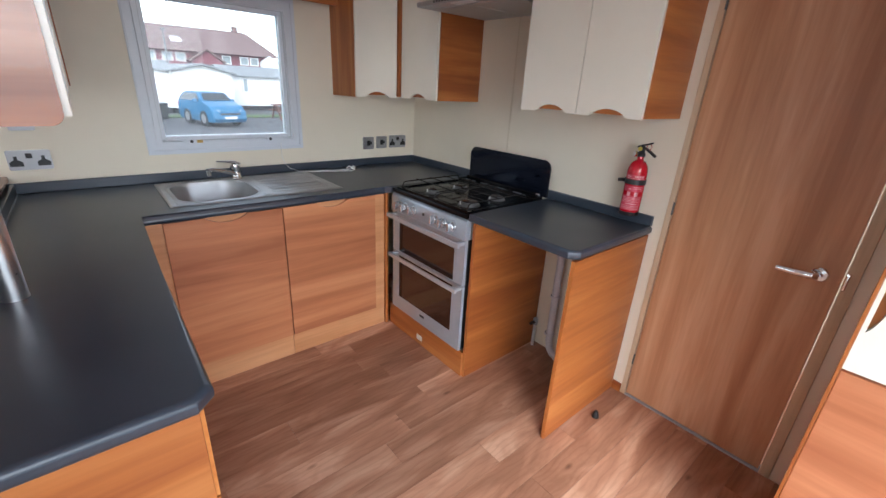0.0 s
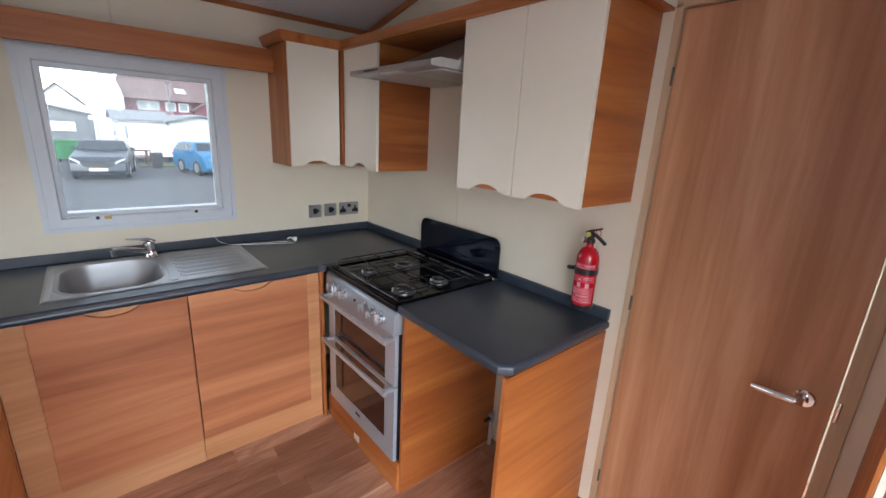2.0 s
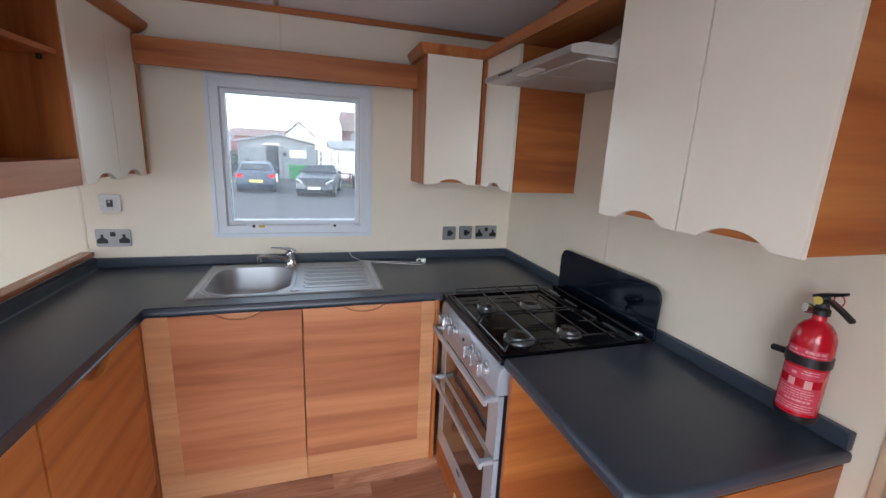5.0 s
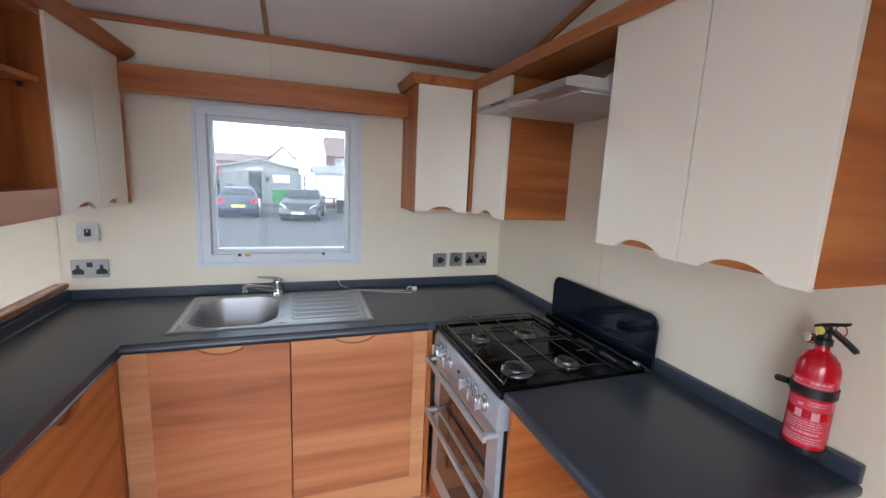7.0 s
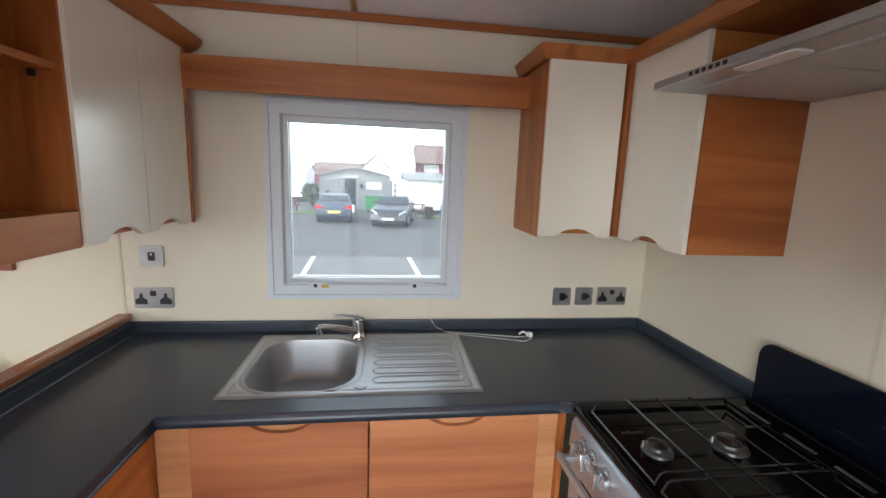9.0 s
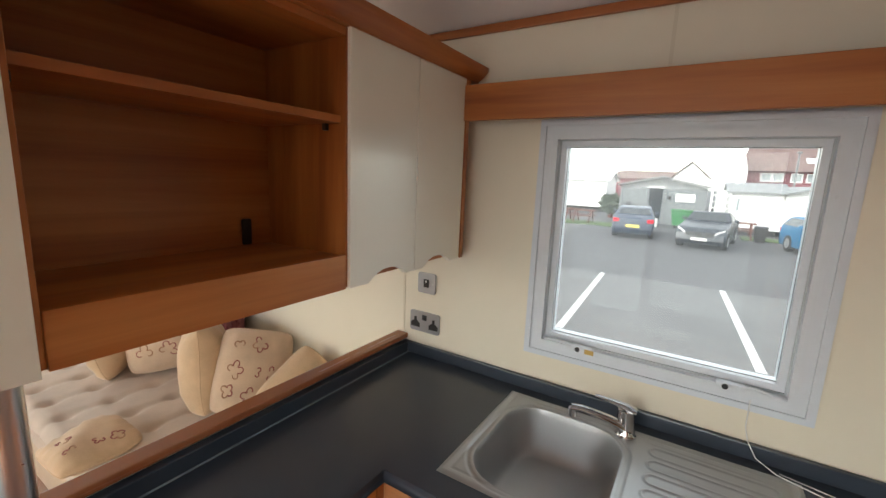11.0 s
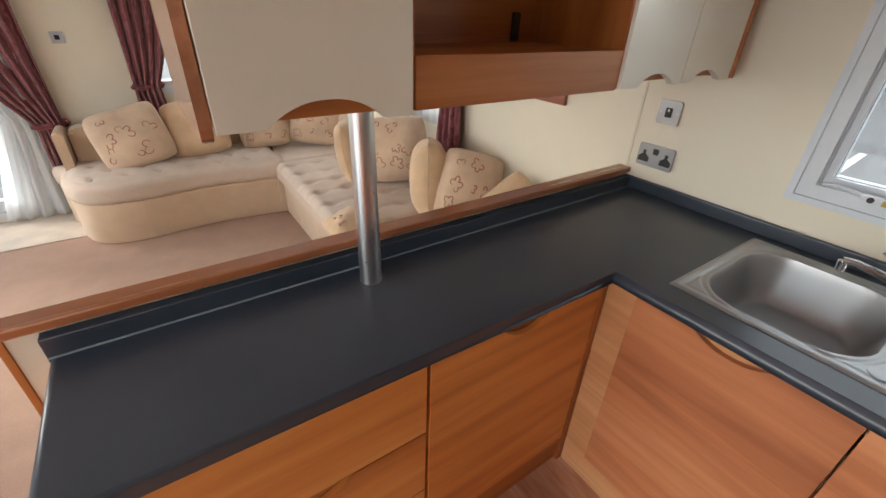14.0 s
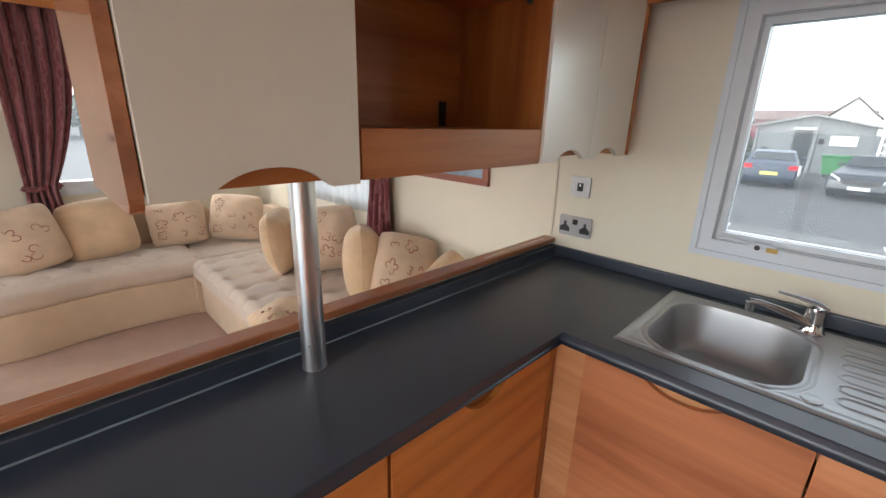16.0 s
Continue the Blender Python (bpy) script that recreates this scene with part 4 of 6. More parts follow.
label_red = plain("magenta_label_print", (0.60, 0.05, 0.09), 0.3, coat=0.3)
for a0, a1, z0, z1 in ((140, 262, 0.016, 0.080), (140, 262, 0.100, 0.124), (144, 256, 0.153, 0.172)):
    part("label", wrap(a0, a1, z0, z1, 0.0411), label_red, ext, "magenta printed label")
rnd = random.Random(5)
for z, h, a0, a1 in ((0.022, 0.0022, 148, 250), (0.028, 0.0022, 152, 244), (0.034, 0.0022, 148, 250), (0.043, 0.0050, 172, 240), (0.053, 0.0022, 150, 246), (0.059, 0.0022, 150, 238), (0.065, 0.0022, 152, 246), (0.071, 0.0022, 150, 240),
                     (0.112, 0.0022, 200, 246), (0.118, 0.0022, 204, 246), (0.162, 0.0050, 150, 176), (0.162, 0.0060, 198, 252), (0.156, 0.0018, 148, 252)):
    a = a0
    while a < a1:
        b = min(a + rnd.uniform(6, 16), a1)
        part("label_bar", wrap(a, b, z, z + h, 0.0416), pink_print, ext, "pale printed label bar")
        a = b + rnd.uniform(1.5, 3.0)
for a0, a1, z0, z1 in ((172, 190, 0.080, 0.098), (214, 234, 0.078, 0.098), (176, 190, 0.108, 0.114)):
    part("pictogram", wrap(a0, a1, z0, z1, 0.0416), pink_print, ext, "pale square label picture")


# ---- sockets ----
def socket_plate(name, x0, x1, z0, z1, kind, label, category):
    t = thing(name, ((x0 + x1) / 2, YN, (z0 + z1) / 2), label, category)
    plate = part("plate", prism(rounded(x0, x1, z0, z1, 0.006), "y", YN - 0.009, YN - 0.0006, bevel=0.003), plate_steel, t)
    cx, cz, f = (x0 + x1) / 2, (z0 + z1) / 2, YN - 0.0085
    if kind == "double":
        part("rocker", box(cx - 0.011, cx + 0.011, f - 0.003, f, cz + 0.008, cz + 0.030, 0.002), black_plastic, plate)
        for sx in (cx - 0.045, cx + 0.045):
            part("earth_pin", box(sx - 0.006, sx + 0.006, f - 0.001, f, cz + 0.000, cz + 0.018), black_plastic, plate)
            part("pin_surround", prism([(sx - 0.022, cz - 0.026), (sx + 0.022, cz - 0.026), (sx + 0.022, cz - 0.008), (sx + 0.008, cz + 0.002), (sx - 0.008, cz + 0.002), (sx - 0.022, cz - 0.008)], "y", f - 0.0015, f), black_plastic, plate)
    else:
        part("rocker", box(cx - 0.0125, cx + 0.0125, f - 0.004, f, cz - 0.017, cz + 0.017, 0.003), black_plastic, plate)
        for sx in (x0 + 0.010, x1 - 0.010):
            part("screw", lathe([(0.0, 0), (0.0038, 0), (0.003, 0.0012), (0.0, 0.0014)], (sx, f, cz), (0, -1, 0), 12), steel, plate)
        if kind == "dark":
            part("indicator", box(cx + 0.014, cx + 0.026, f - 0.001, f, cz - 0.008, cz + 0.008), black_plastic, plate)
        else:
            part("mark", box(cx - 0.003, cx + 0.003, f - 0.0048, f - 0.004, cz + 0.004, cz + 0.012), white_plastic, plate)
    return t


socket_plate("wall_socket", -0.216, -0.072, 1.003, 1.088, "double", "brushed steel double wall socket with black inserts", "socket")
socket_plate("light_switch", -0.182, -0.098, 1.172, 1.256, "single", "polished steel single switch plate on the wall", "switch")
socket_plate("isolator_switch", 1.524, 1.606, 1.008, 1.090, "dark", "polished steel appliance switch plate", "switch")
socket_plate("isolator_switch", 1.630, 1.711, 1.010, 1.092, "dark", "polished steel appliance switch plate", "switch")
socket_plate("wall_socket", 1.735, 1.874, 1.010, 1.094, "double", "brushed steel double wall socket with black inserts", "socket")

# ---- wall cabinets ----
GW = "kitchen wall cabinets"
# over the right worktop
unit = thing("wall_cabinet", (1.8, 0.98, CAB_Z0), "cream two-door wall cabinet with orange wood sides", "cabinet", GW)
part("body", box(1.641, XE - 0.001, 0.712, 1.246, 1.372, CAB_Z1), wood_y, unit)
part("side_panel", box(1.636, XE - 0.001, 0.695, 0.7115, 1.366, CAB_Z1, 0.001), wood_x, unit)
part("side_panel", box(1.636, XE - 0.001, 1.2465, 1.262, 1.366, CAB_Z1, 0.001), wood_x, unit)
front("door", unit, cream_door, "x", 1.620, 1.6355, 0.695, 0.9685, 1.362, 1.974, (0.832, 0.165, 0.030))
front("door", unit, cream_door, "x", 1.620, 1.6355, 0.9725, 1.260, 1.362, 1.974, (1.100, 0.165, 0.030))
# corner pair
unit = thing("corner_cabinet", (1.7, 2.2, CAB_Z0), "cream fronted corner wall cabinet with orange wood sides", "cabinet", GW)
part("body", prism([(1.334, YN - 0.001), (1.334, 2.262), (1.640, 2.262), (1.640, 1.898), (XE - 0.001, 1.898), (XE - 0.001, YN - 0.001)], "z", 1.372, CAB_Z1), wood_y, unit, smooth=False)
part("side_panel", box(1.318, 1.3335, 2.258, YN - 0.001, 1.358, CAB_Z1, 0.001), wood_z, unit)
part("side_panel", box(1.637, XE - 0.001, 1.881, 1.897, 1.362, CAB_Z1, 0.001), wood_x, unit)
front("door", unit, cream_door, "y", 2.245, 2.2605, 1.322, 1.600, 1.360, 1.974, (1.465, 0.165, 0.030))
front("door", unit, cream_door, "x", 1.620, 1.6355, 1.884, 2.225, 1.362, 1.974, (2.055, 0.165, 0.030))
part("corner_post", box(1.606, 1.638, 2.232, 2.262, 1.366, CAB_Z1), wood_z, unit)

# tiers over the peninsula
unit = thing("wall_cabinet", (-0.1, 2.17, CAB_Z0), "cream two-door wall cabinet beside the window", "cabinet", GW)
part("body", box(-0.262, 0.036, 1.915, 2.440, 1.372, CAB_Z1), wood_y, unit)
part("side_panel", box(-0.262, 0.060, 2.4435, 2.464, 1.362, CAB_Z1, 0.001), wood_x, unit)
front("door", unit, cream_door, "x", 0.0375, 0.055, 1.902, 2.172, 1.360, 1.974, (2.052, 0.165, 0.030))
front("door", unit, cream_door, "x", 0.0375, 0.055, 2.176, 2.443, 1.360, 1.974, (2.300, 0.165, 0.030))
shelf = thing("open_shelf_unit", (-0.1, 1.61, 1.36), "empty open orange wood shelf unit over the peninsula", "shelf")
part("back", box(-0.262, -0.250, 1.3345, 1.8945, 1.372, CAB_Z1), wood_y, shelf)
part("side", box(-0.262, 0.045, 1.319, 1.334, 1.362, CAB_Z1, 0.001), wood_z, shelf)
part("side", box(-0.262, 0.045, 1.895, 1.9095, 1.362, CAB_Z1, 0.001), wood_z, shelf)
part("bottom", box(-0.2495, 0.030, 1.3345, 1.8945, 1.425, 1.443), wood_y, shelf)
part("front_rail", box(0.030, 0.048, 1.3345, 1.8945, 1.358, 1.446, 0.002), wood_y, shelf)
part("under_board", box(-0.262, 0.0295, 1.3345, 1.8945, 1.358, 1.371), wood_y, shelf)
part("shelf", box(-0.2495, 0.030, 1.3345, 1.8945, 1.762, 1.779, 0.001), wood_y, shelf)
part("top", box(-0.2495, 0.046, 1.3345, 1.8945, 1.954, CAB_Z1), wood_y, shelf)
for y in (1.342, 1.887):
    part("shelf_peg", box(-0.02, -0.008, y - 0.006, y + 0.006, 1.745, 1.7615, 0.002), black_plastic, shelf)
part("cable_outlet", box(-0.249, -0.238, 1.806, 1.832, 1.446, 1.515, 0.004), black_plastic, shelf, "black socket block at the back")
unit = thing("wall_cabinet", (-0.1, 1.16, CAB_Z0), "cream single-door wall cabinet at the peninsula end", "cabinet", GW)
part("body", box(-0.262, 0.036, 1.0165, 1.318, 1.362, CAB_Z1), wood_y, unit)
part("side_panel", prism(rounded(-0.275, 0.0445, 1.338, CAB_Z1, 0.022, 5, (0, 1, 0, 0)), "y", 1.000, 1.0165, bevel=0.001), gloss_x, unit, smooth=False)
front("door", unit, cream_door, "x", 0.0385, 0.056, 1.0185, 1.325, 1.354, 1.974, (1.178, 0.190, 0.036))

pole = thing("support_pole", (-0.15, 1.317, TOP), "brushed steel pole from worktop to cabinet", "pole")
part("pole", rod((-0.147, 1.317, TOP), (-0.147, 1.317, 1.357), 0.0275, n=28), pole_steel, pole)
part("foot_ring", lathe([(0.0, 0), (0.0284, 0), (0.0284, 0.003), (0.0, 0.003)], (-0.147, 1.317, TOP)), pole_steel, pole)


# cornices
def moulding(name, path, label, side):
    """A cornice swept along a line of corners at the cabinet tops; side: which way it leans out."""
    prof = [(0.0, 0.0), (0.012, 0.002), (0.030, 0.014), (0.044, 0.030), (0.046, 0.044), (-0.02, 0.044)]
    pts = [Vector(p) for p in path]
    bm = bmesh.new()
    rows = []
    for i, p in enumerate(pts):
        d0 = (p - pts[i - 1]).normalized() if i else None
        d1 = (pts[i + 1] - p).normalized() if i < len(pts) - 1 else None
        n0 = Vector((d0.y, -d0.x)) * side if d0 else None
        n1 = Vector((d1.y, -d1.x)) * side if d1 else None
        n = (n0 or n1) if not (n0 and n1) else (n0 + n1) / (1 + n0.dot(n1))
        rows.append([bm.verts.new((p.x + n.x * o, p.y + n.y * o, 1.9745 + z)) for o, z in prof])
    k = len(prof)
    for a, b in zip(rows, rows[1:]):
        for j in range(k):
            bm.faces.new((a[j], a[(j + 1) % k], b[(j + 1) % k], b[j]))
    bm.faces.new(rows[0][::-1])
    bm.faces.new(rows[-1])
    return single(name, bm, wood_y, label, "cornice", "cabinet cornices")


moulding("cornice", [(1.30, YN - 0.001), (1.30, 2.245), (1.62, 2.245), (1.62, 0.66)], "orange wood cornice over the cooker side cabinets", -1)
moulding("cornice", [(0.055, YN - 0.03), (0.055, 0.98), (-0.27, 0.98)], "orange wood cornice over the peninsula cabinets", -1)
deck = thing("cabinet_top_board", (1.7, 1.8, CAB_Z1), "orange wood board closing the cabinet tops", "board")
part("board", box(1.60, XE - 0.001, 0.66, 2.26, 1.9735, 1.983), wood_y, deck)
part("board", box(1.30, 1.5995, 2.245, YN - 0.001, 1.9735, 1.983), wood_x, deck)
deck = thing("cabinet_top_board", (-0.1, 1.8, CAB_Z1), "orange wood board closing the cabinet tops", "board")
part("board", box(-0.27, 0.06, 0.98, 2.52, 1.9735, 1.983), wood_y, deck)

# ---- cooker hood ----
hood = thing("cooker_hood", (1.7, 1.57, 1.80), "silver slim cooker hood with row of buttons", "hood")
HX = 1.470
visor_side = [(HX, 1.806), (HX + 0.004, 1.803), (XE - 0.002, 1.803), (XE - 0.002, 1.836), (HX + 0.045, 1.836), (HX + 0.006, 1.826), (HX, 1.822)]
part("visor", prism(visor_side, "y", 1.268, 1.876, bevel=0.0015), hood_steel, hood, "brushed steel visor with sloping front", smooth=False)
canopy = bmesh.new()
base = [canopy.verts.new(p) for p in ((HX + 0.13, 1.27, 1.8365), (HX + 0.13, 1.80, 1.8365), (XE - 0.003, 1.80, 1.8365), (XE - 0.003, 1.27, 1.8365))]
crown = [canopy.verts.new(p) for p in ((1.76, 1.275, 1.955), (1.76, 1.46, 1.955), (XE - 0.003, 1.46, 1.955), (XE - 0.003, 1.275, 1.955))]
canopy.faces.new(base), canopy.faces.new(crown)
for i in range(4):
    canopy.faces.new((base[i], base[(i + 1) % 4], crown[(i + 1) % 4], crown[i]))
part("canopy", canopy, hood_steel, hood, "grey steel canopy", smooth=False)
part("duct", box(1.78, XE - 0.004, 1.285, 1.44, 1.955, 1.972), hood_steel, hood)
filter_mat = plain("pale_filter_mesh", (0.52, 0.52, 0.51), 0.5, 0.3, scale=160.0, vary=0.12)
for y0, y1 in ((1.300, 1.562), (1.570, 1.838)):
    grease = part("filter", box(HX + 0.075, 1.88, y0, y1, 1.7985, 1.8035, 0.001), filter_mat, hood, "pale grease filter")
    part("filter_catch", box(HX + 0.085, HX + 0.100, (y0 + y1) / 2 - 0.02, (y0 + y1) / 2 + 0.02, 1.7965, 1.7984, 0.0006), hood_steel, grease)
part("lamp_cover", prism(rounded(HX + 0.018, HX + 0.062, 1.50, 1.64, 0.008), "z", 1.8, 1.8032), white_plastic, hood, "frosted hood lamp cover")
for i in range(6):
    part("button", box(HX - 0.002, HX + 0.002, 1.632 + i * 0.020, 1.643 + i * 0.020, 1.810, 1.819, 0.001), black_plastic, hood)

# ---- ceiling vent ----
vent = thing("ceiling_vent", (0.92, 2.05, roof(2.05)), "small white slatted vent in the ceiling", "vent")


def on_ceiling(x, y, drop):
    return (x, y, roof(y) - drop)


bm = bmesh.new()
for a, b in (((0.83, 1.95), (1.00, 2.14)),):
    lo = [bm.verts.new(on_ceiling(x, y, 0.014)) for x, y in ((a[0], a[1]), (b[0], a[1]), (b[0], b[1]), (a[0], b[1]))]
    hi = [bm.verts.new(on_ceiling(x, y, 0.0005)) for x, y in ((a[0], a[1]), (b[0], a[1]), (b[0], b[1]), (a[0], b[1]))]
    bm.faces.new(lo), bm.faces.new(hi)
    for i in range(4):
        bm.faces.new((lo[i], lo[(i + 1) % 4], hi[(i + 1) % 4], hi[i]))
part("frame", bm, white_plastic, vent)
for k in range(6):
    y = 1.975 + k * 0.028
    bm = bmesh.new()
    v = [bm.verts.new(on_ceiling(x, yy, d)) for d in (0.018, 0.0142) for x, yy in ((0.85, y), (0.98, y), (0.98, y + 0.014), (0.85, y + 0.014))]
    bm.faces.new(v[:4]), bm.faces.new(v[4:])
    for i in range(4):
        bm.faces.new((v[i], v[(i + 1) % 4], v[4 + (i + 1) % 4], v[4 + i]))
    part("slat", bm, seam_mat, vent)

# ---- tall cabinet by the door ----
tall = thing("tall_cabinet", (1.68, -0.35, 0), "tall cupboard with cream upper door and wood base", "cabinet")
part("body", box(1.424, XE - 0.001, -0.70, -0.0465, 0.0, 2.05), wood_z, tall)
part("side_panel", box(1.398, XE - 0.001, -0.046, -0.0385, 0.0, 2.06, 0.001), wood_z, tall)
GY0, GY1, GZ0, GZ1 = -0.0765, -0.0565, 0.945, 1.105
upper = part("door", holed("x", -0.70, -0.047, 0.836, 2.04, 1.402, 1.4215, [(GY0, GY1, GZ0, GZ1)]), cream_door, tall, "cream door with half-moon grip", smooth=False)
part("grip_edge", prism([(GY0, GZ0), *[(GY1 - (GY1 - GY0) * math.sin(math.pi * k / 20) ** 0.75, GZ0 + (GZ1 - GZ0) * k / 20) for k in range(21)], (GY0, GZ1)], "x", 1.4023, 1.4213), cream_door, upper, smooth=False)
part("door", prism([(-0.70, 0.08), (-0.047, 0.08), (-0.047, 0.828), (-0.70, 0.828)], "x", 1.402, 1.4215, bevel=0.002), tall_front, tall, "orange wood lower door", smooth=False)

plug = thing("rubber_stopper", (1.681, 0.636, 0), "small black rubber door stop on the floor", "door stop")
part("bung", lathe([(0.0, 0), (0.016, 0), (0.017, 0.006), (0.013, 0.022), (0.009, 0.034), (0.0, 0.036)], (1.681, 0.636, 0.0)), black_plastic, plug)

# ---- lounge: windows and glazed door ----
def ring_x(y0, y1, z0, z1, w, x0, x1, bevel=0.004):
    """A rectangular frame lying in a wall along y."""
    bm = holed("x", y0, y1, z0, z1, x0, x1, [(y0 + w, y1 - w, z0 + w, z1 - w)])
    bmesh.ops.bevel(bm, geom=[e for e in bm.edges if e.is_manifold and e.calc_face_angle(0) > 1], offset=bevel, segments=2, affect="EDGES")
    return bm


window_2 = thing("window_2", (XW, 1.62, 0.9), "white framed lounge end window", "window", kind="structure")
part("window_trim", ring_x(WWIN[0] - 0.05, WWIN[1] + 0.05, WWIN[2] - 0.05, WWIN[3] + 0.05, 0.055, XW + 0.0005, XW + 0.012), white_upvc, window_2)
part("window_frame", ring_x(WWIN[0], WWIN[1], WWIN[2], WWIN[3], 0.05, XW - 0.09, XW + 0.004), white_upvc, window_2)
part("transom", box(XW - 0.085, XW - 0.02, WWIN[0] + 0.05, WWIN[1] - 0.05, 1.84, 1.885, 0.004), white_upvc, window_2)
p = part("pane", box(XW - 0.05, XW - 0.046, WWIN[0] + 0.05, WWIN[1] - 0.05, WWIN[2] + 0.05, WWIN[3] - 0.05), pane_glass, window_2)
p.visible_shadow = False
window_3 = thing("window_3", (-2.1, YN, 0.9), "white framed lounge side window", "window", kind="structure")
part("window_frame", ring(LWIN[0], LWIN[1], LWIN[2], LWIN[3], 0.05, YN - 0.012, YN + 0.09), white_upvc, window_3)
p = part("pane", box(LWIN[0] + 0.05, LWIN[1] - 0.05, YN + 0.045, YN + 0.049, LWIN[2] + 0.05, LWIN[3] - 0.05), pane_glass, window_3)
p.visible_shadow = False
door_2 = thing("door_2", (XW, -0.36, 0), "white glazed outside door of the lounge", "door", kind="structure")
part("door_frame", ring_x(FDOOR[0], FDOOR[1], FDOOR[2], FDOOR[3], 0.05, XW - 0.09, XW + 0.010), white_upvc, door_2)
part("leaf_frame", ring_x(FDOOR[0] + 0.055, FDOOR[1] - 0.055, FDOOR[2] + 0.055, FDOOR[3] - 0.055, 0.085, XW - 0.07, XW - 0.01), white_upvc, door_2)
p = part("pane", box(XW - 0.045, XW - 0.041, FDOOR[0] + 0.14, FDOOR[1] - 0.14, FDOOR[2] + 0.14, FDOOR[3] - 0.14), pane_glass, door_2)
p.visible_shadow = False

thermostat = thing("thermostat", (XW, 0.545, 1.265), "small steel switch plate on the lounge wall", "switch")
part("plate", prism(rounded(0.51, 0.585, 1.225, 1.300, 0.005), "x", XW + 0.0006, XW + 0.010, bevel=0.003), silver, thermostat)
part("rocker", box(XW + 0.0095, XW + 0.013, 0.532, 0.560, 1.25, 1.278, 0.002), black_plastic, thermostat)

picture = thing("picture", (-0.9, YN, 1.155), "framed picture in reddish brown wood frame", "picture")
part("frame", ring(-1.16, -0.622, 1.155, 1.60, 0.035, YN - 0.02, YN - 0.0006, 0.005), wood("red_brown_frame_wood", (0.30, 0.09, 0.05), (0.36, 0.12, 0.07), (0.42, 0.15, 0.09), "x"), picture)
part("print", box(-1.128, -0.654, YN - 0.008, YN - 0.003, 1.187, 1.568), plain("blue_grey_print", (0.28, 0.36, 0.44), 0.3, vary=0.5, scale=6.0), picture)


# ---- curtains ----
def curtain(at, label, fn, nu=90, nv=40, material=None, ties=()):
    """A hanging cloth; fn(a, b): a across, b downwards, gives a place."""
    t = thing("curtain", at, label, "curtain", "lounge curtains")
    ob = part("drape", sheet(nu, nv, fn), material or curtain_mat, t)
    s = ob.modifiers.new("cloth_thickness", "SOLIDIFY")
    s.thickness = 0.003
    for pts in ties:
        part("tieback", tube(pts, 0.022, 10), curtain_mat, t)
    return t


def swag(y_top0, y_top1, y_tie, w_tie, y_end, w_end, z_top, z_tie, z_end, folds, depth=0.035, x=XW + 0.07):
    def fn(a, b):
        z = z_top + (z_end - z_top) * b
        if z > z_tie:
            k = (z_top - z) / (z_top - z_tie)
            e = k ** 1.6
            lo = y_top0 + (y_tie - w_tie / 2 - y_top0) * e
            hi = y_top1 + (y_tie + w_tie / 2 - y_top1) * (k ** 2.2)
        else:
            k = (z_tie - z) / (z_tie - z_end)
            lo = y_tie - w_tie / 2 + (y_end - w_end / 2 - y_tie + w_tie / 2) * k
            hi = y_tie + w_tie / 2 + (y_end + w_end / 2 - y_tie - w_tie / 2) * k
        squeeze = 0.6 + 0.4 * abs(z - z_tie) / (z_top - z_tie)
        wave = math.sin(a * folds * 2 * math.pi + 0.6 * math.sin(b * 4)) + 0.3 * math.sin(a * folds * 4.7 * math.pi + 1)
        return (x + depth * squeeze * wave, lo + (hi - lo) * a, z)
    return fn


def tie(y, z, w, x=XW + 0.07):
    return [(x + 0.05 * math.cos(k * math.pi / 8), y + w / 2 * math.sin(k * math.pi / 8 - math.pi / 2) * 1.15, z + 0.01 * math.cos(k)) for k in range(-4, 13)]


curtain((XW + 0.07, 0.2, 0.3), "maroon patterned curtain tied back by the glazed door", swag(-0.36, 0.38, 0.325, 0.16, 0.34, 0.20, 2.12, 0.70, 0.2, 6), ties=[tie(0.325, 0.70, 0.165)])
curtain((XW + 0.07, 0.9, 0.5), "maroon patterned curtain tied back beside the end window", swag(0.90, 1.31, 0.985, 0.17, 0.995, 0.22, 2.12, 0.93, 0.55, 5), ties=[tie(0.985, 0.93, 0.175)])
curtain((XW + 0.07, -0.05, 0.0), "sheer white net curtain by the glazed door", swag(-0.50, 0.30, 0.16, 0.26, 0.10, 0.50, 2.10, 0.72, 0.02, 5, 0.030, XW + 0.045), material=net_mat)


def side_drape(x0, x1, zt, zb, folds=4):
    return lambda a, b: (x0 + (x1 - x0) * (a * (1 - 0.35 * math.sin(b * math.pi) ** 2) + 0.30 * math.sin(b * math.pi) ** 2), YN - 0.06 + 0.03 * math.sin(a * folds * 2 * math.pi), zt + (zb - zt) * b)


curtain((-1.45, YN - 0.06, 0.7), "maroon patterned curtain beside the side window", side_drape(-1.62, -1.34, 1.83, 0.62))
curtain((-1.9, YN - 0.03, 0.7), "sheer white net curtain over the side window", lambda a, b: (-2.7 + 1.2 * a, YN - 0.022 + 0.008 * math.sin(a * 90), 1.80 - 0.95 * b), nu=160, nv=6, material=net_mat)
rail = thing("curtain_rail", (XW + 0.07, 0.3, 2.1), "wooden pelmet rail over the lounge end curtains", "curtain rail")
part("board", box(XW + 0.115, XW + 0.13, -0.95, 2.4, 2.10, 2.20, 0.003), wood_y, rail)
part("top", box(XW + 0.001, XW + 0.1145, -0.95, 2.4, 2.185, 2.198), wood_y, rail)


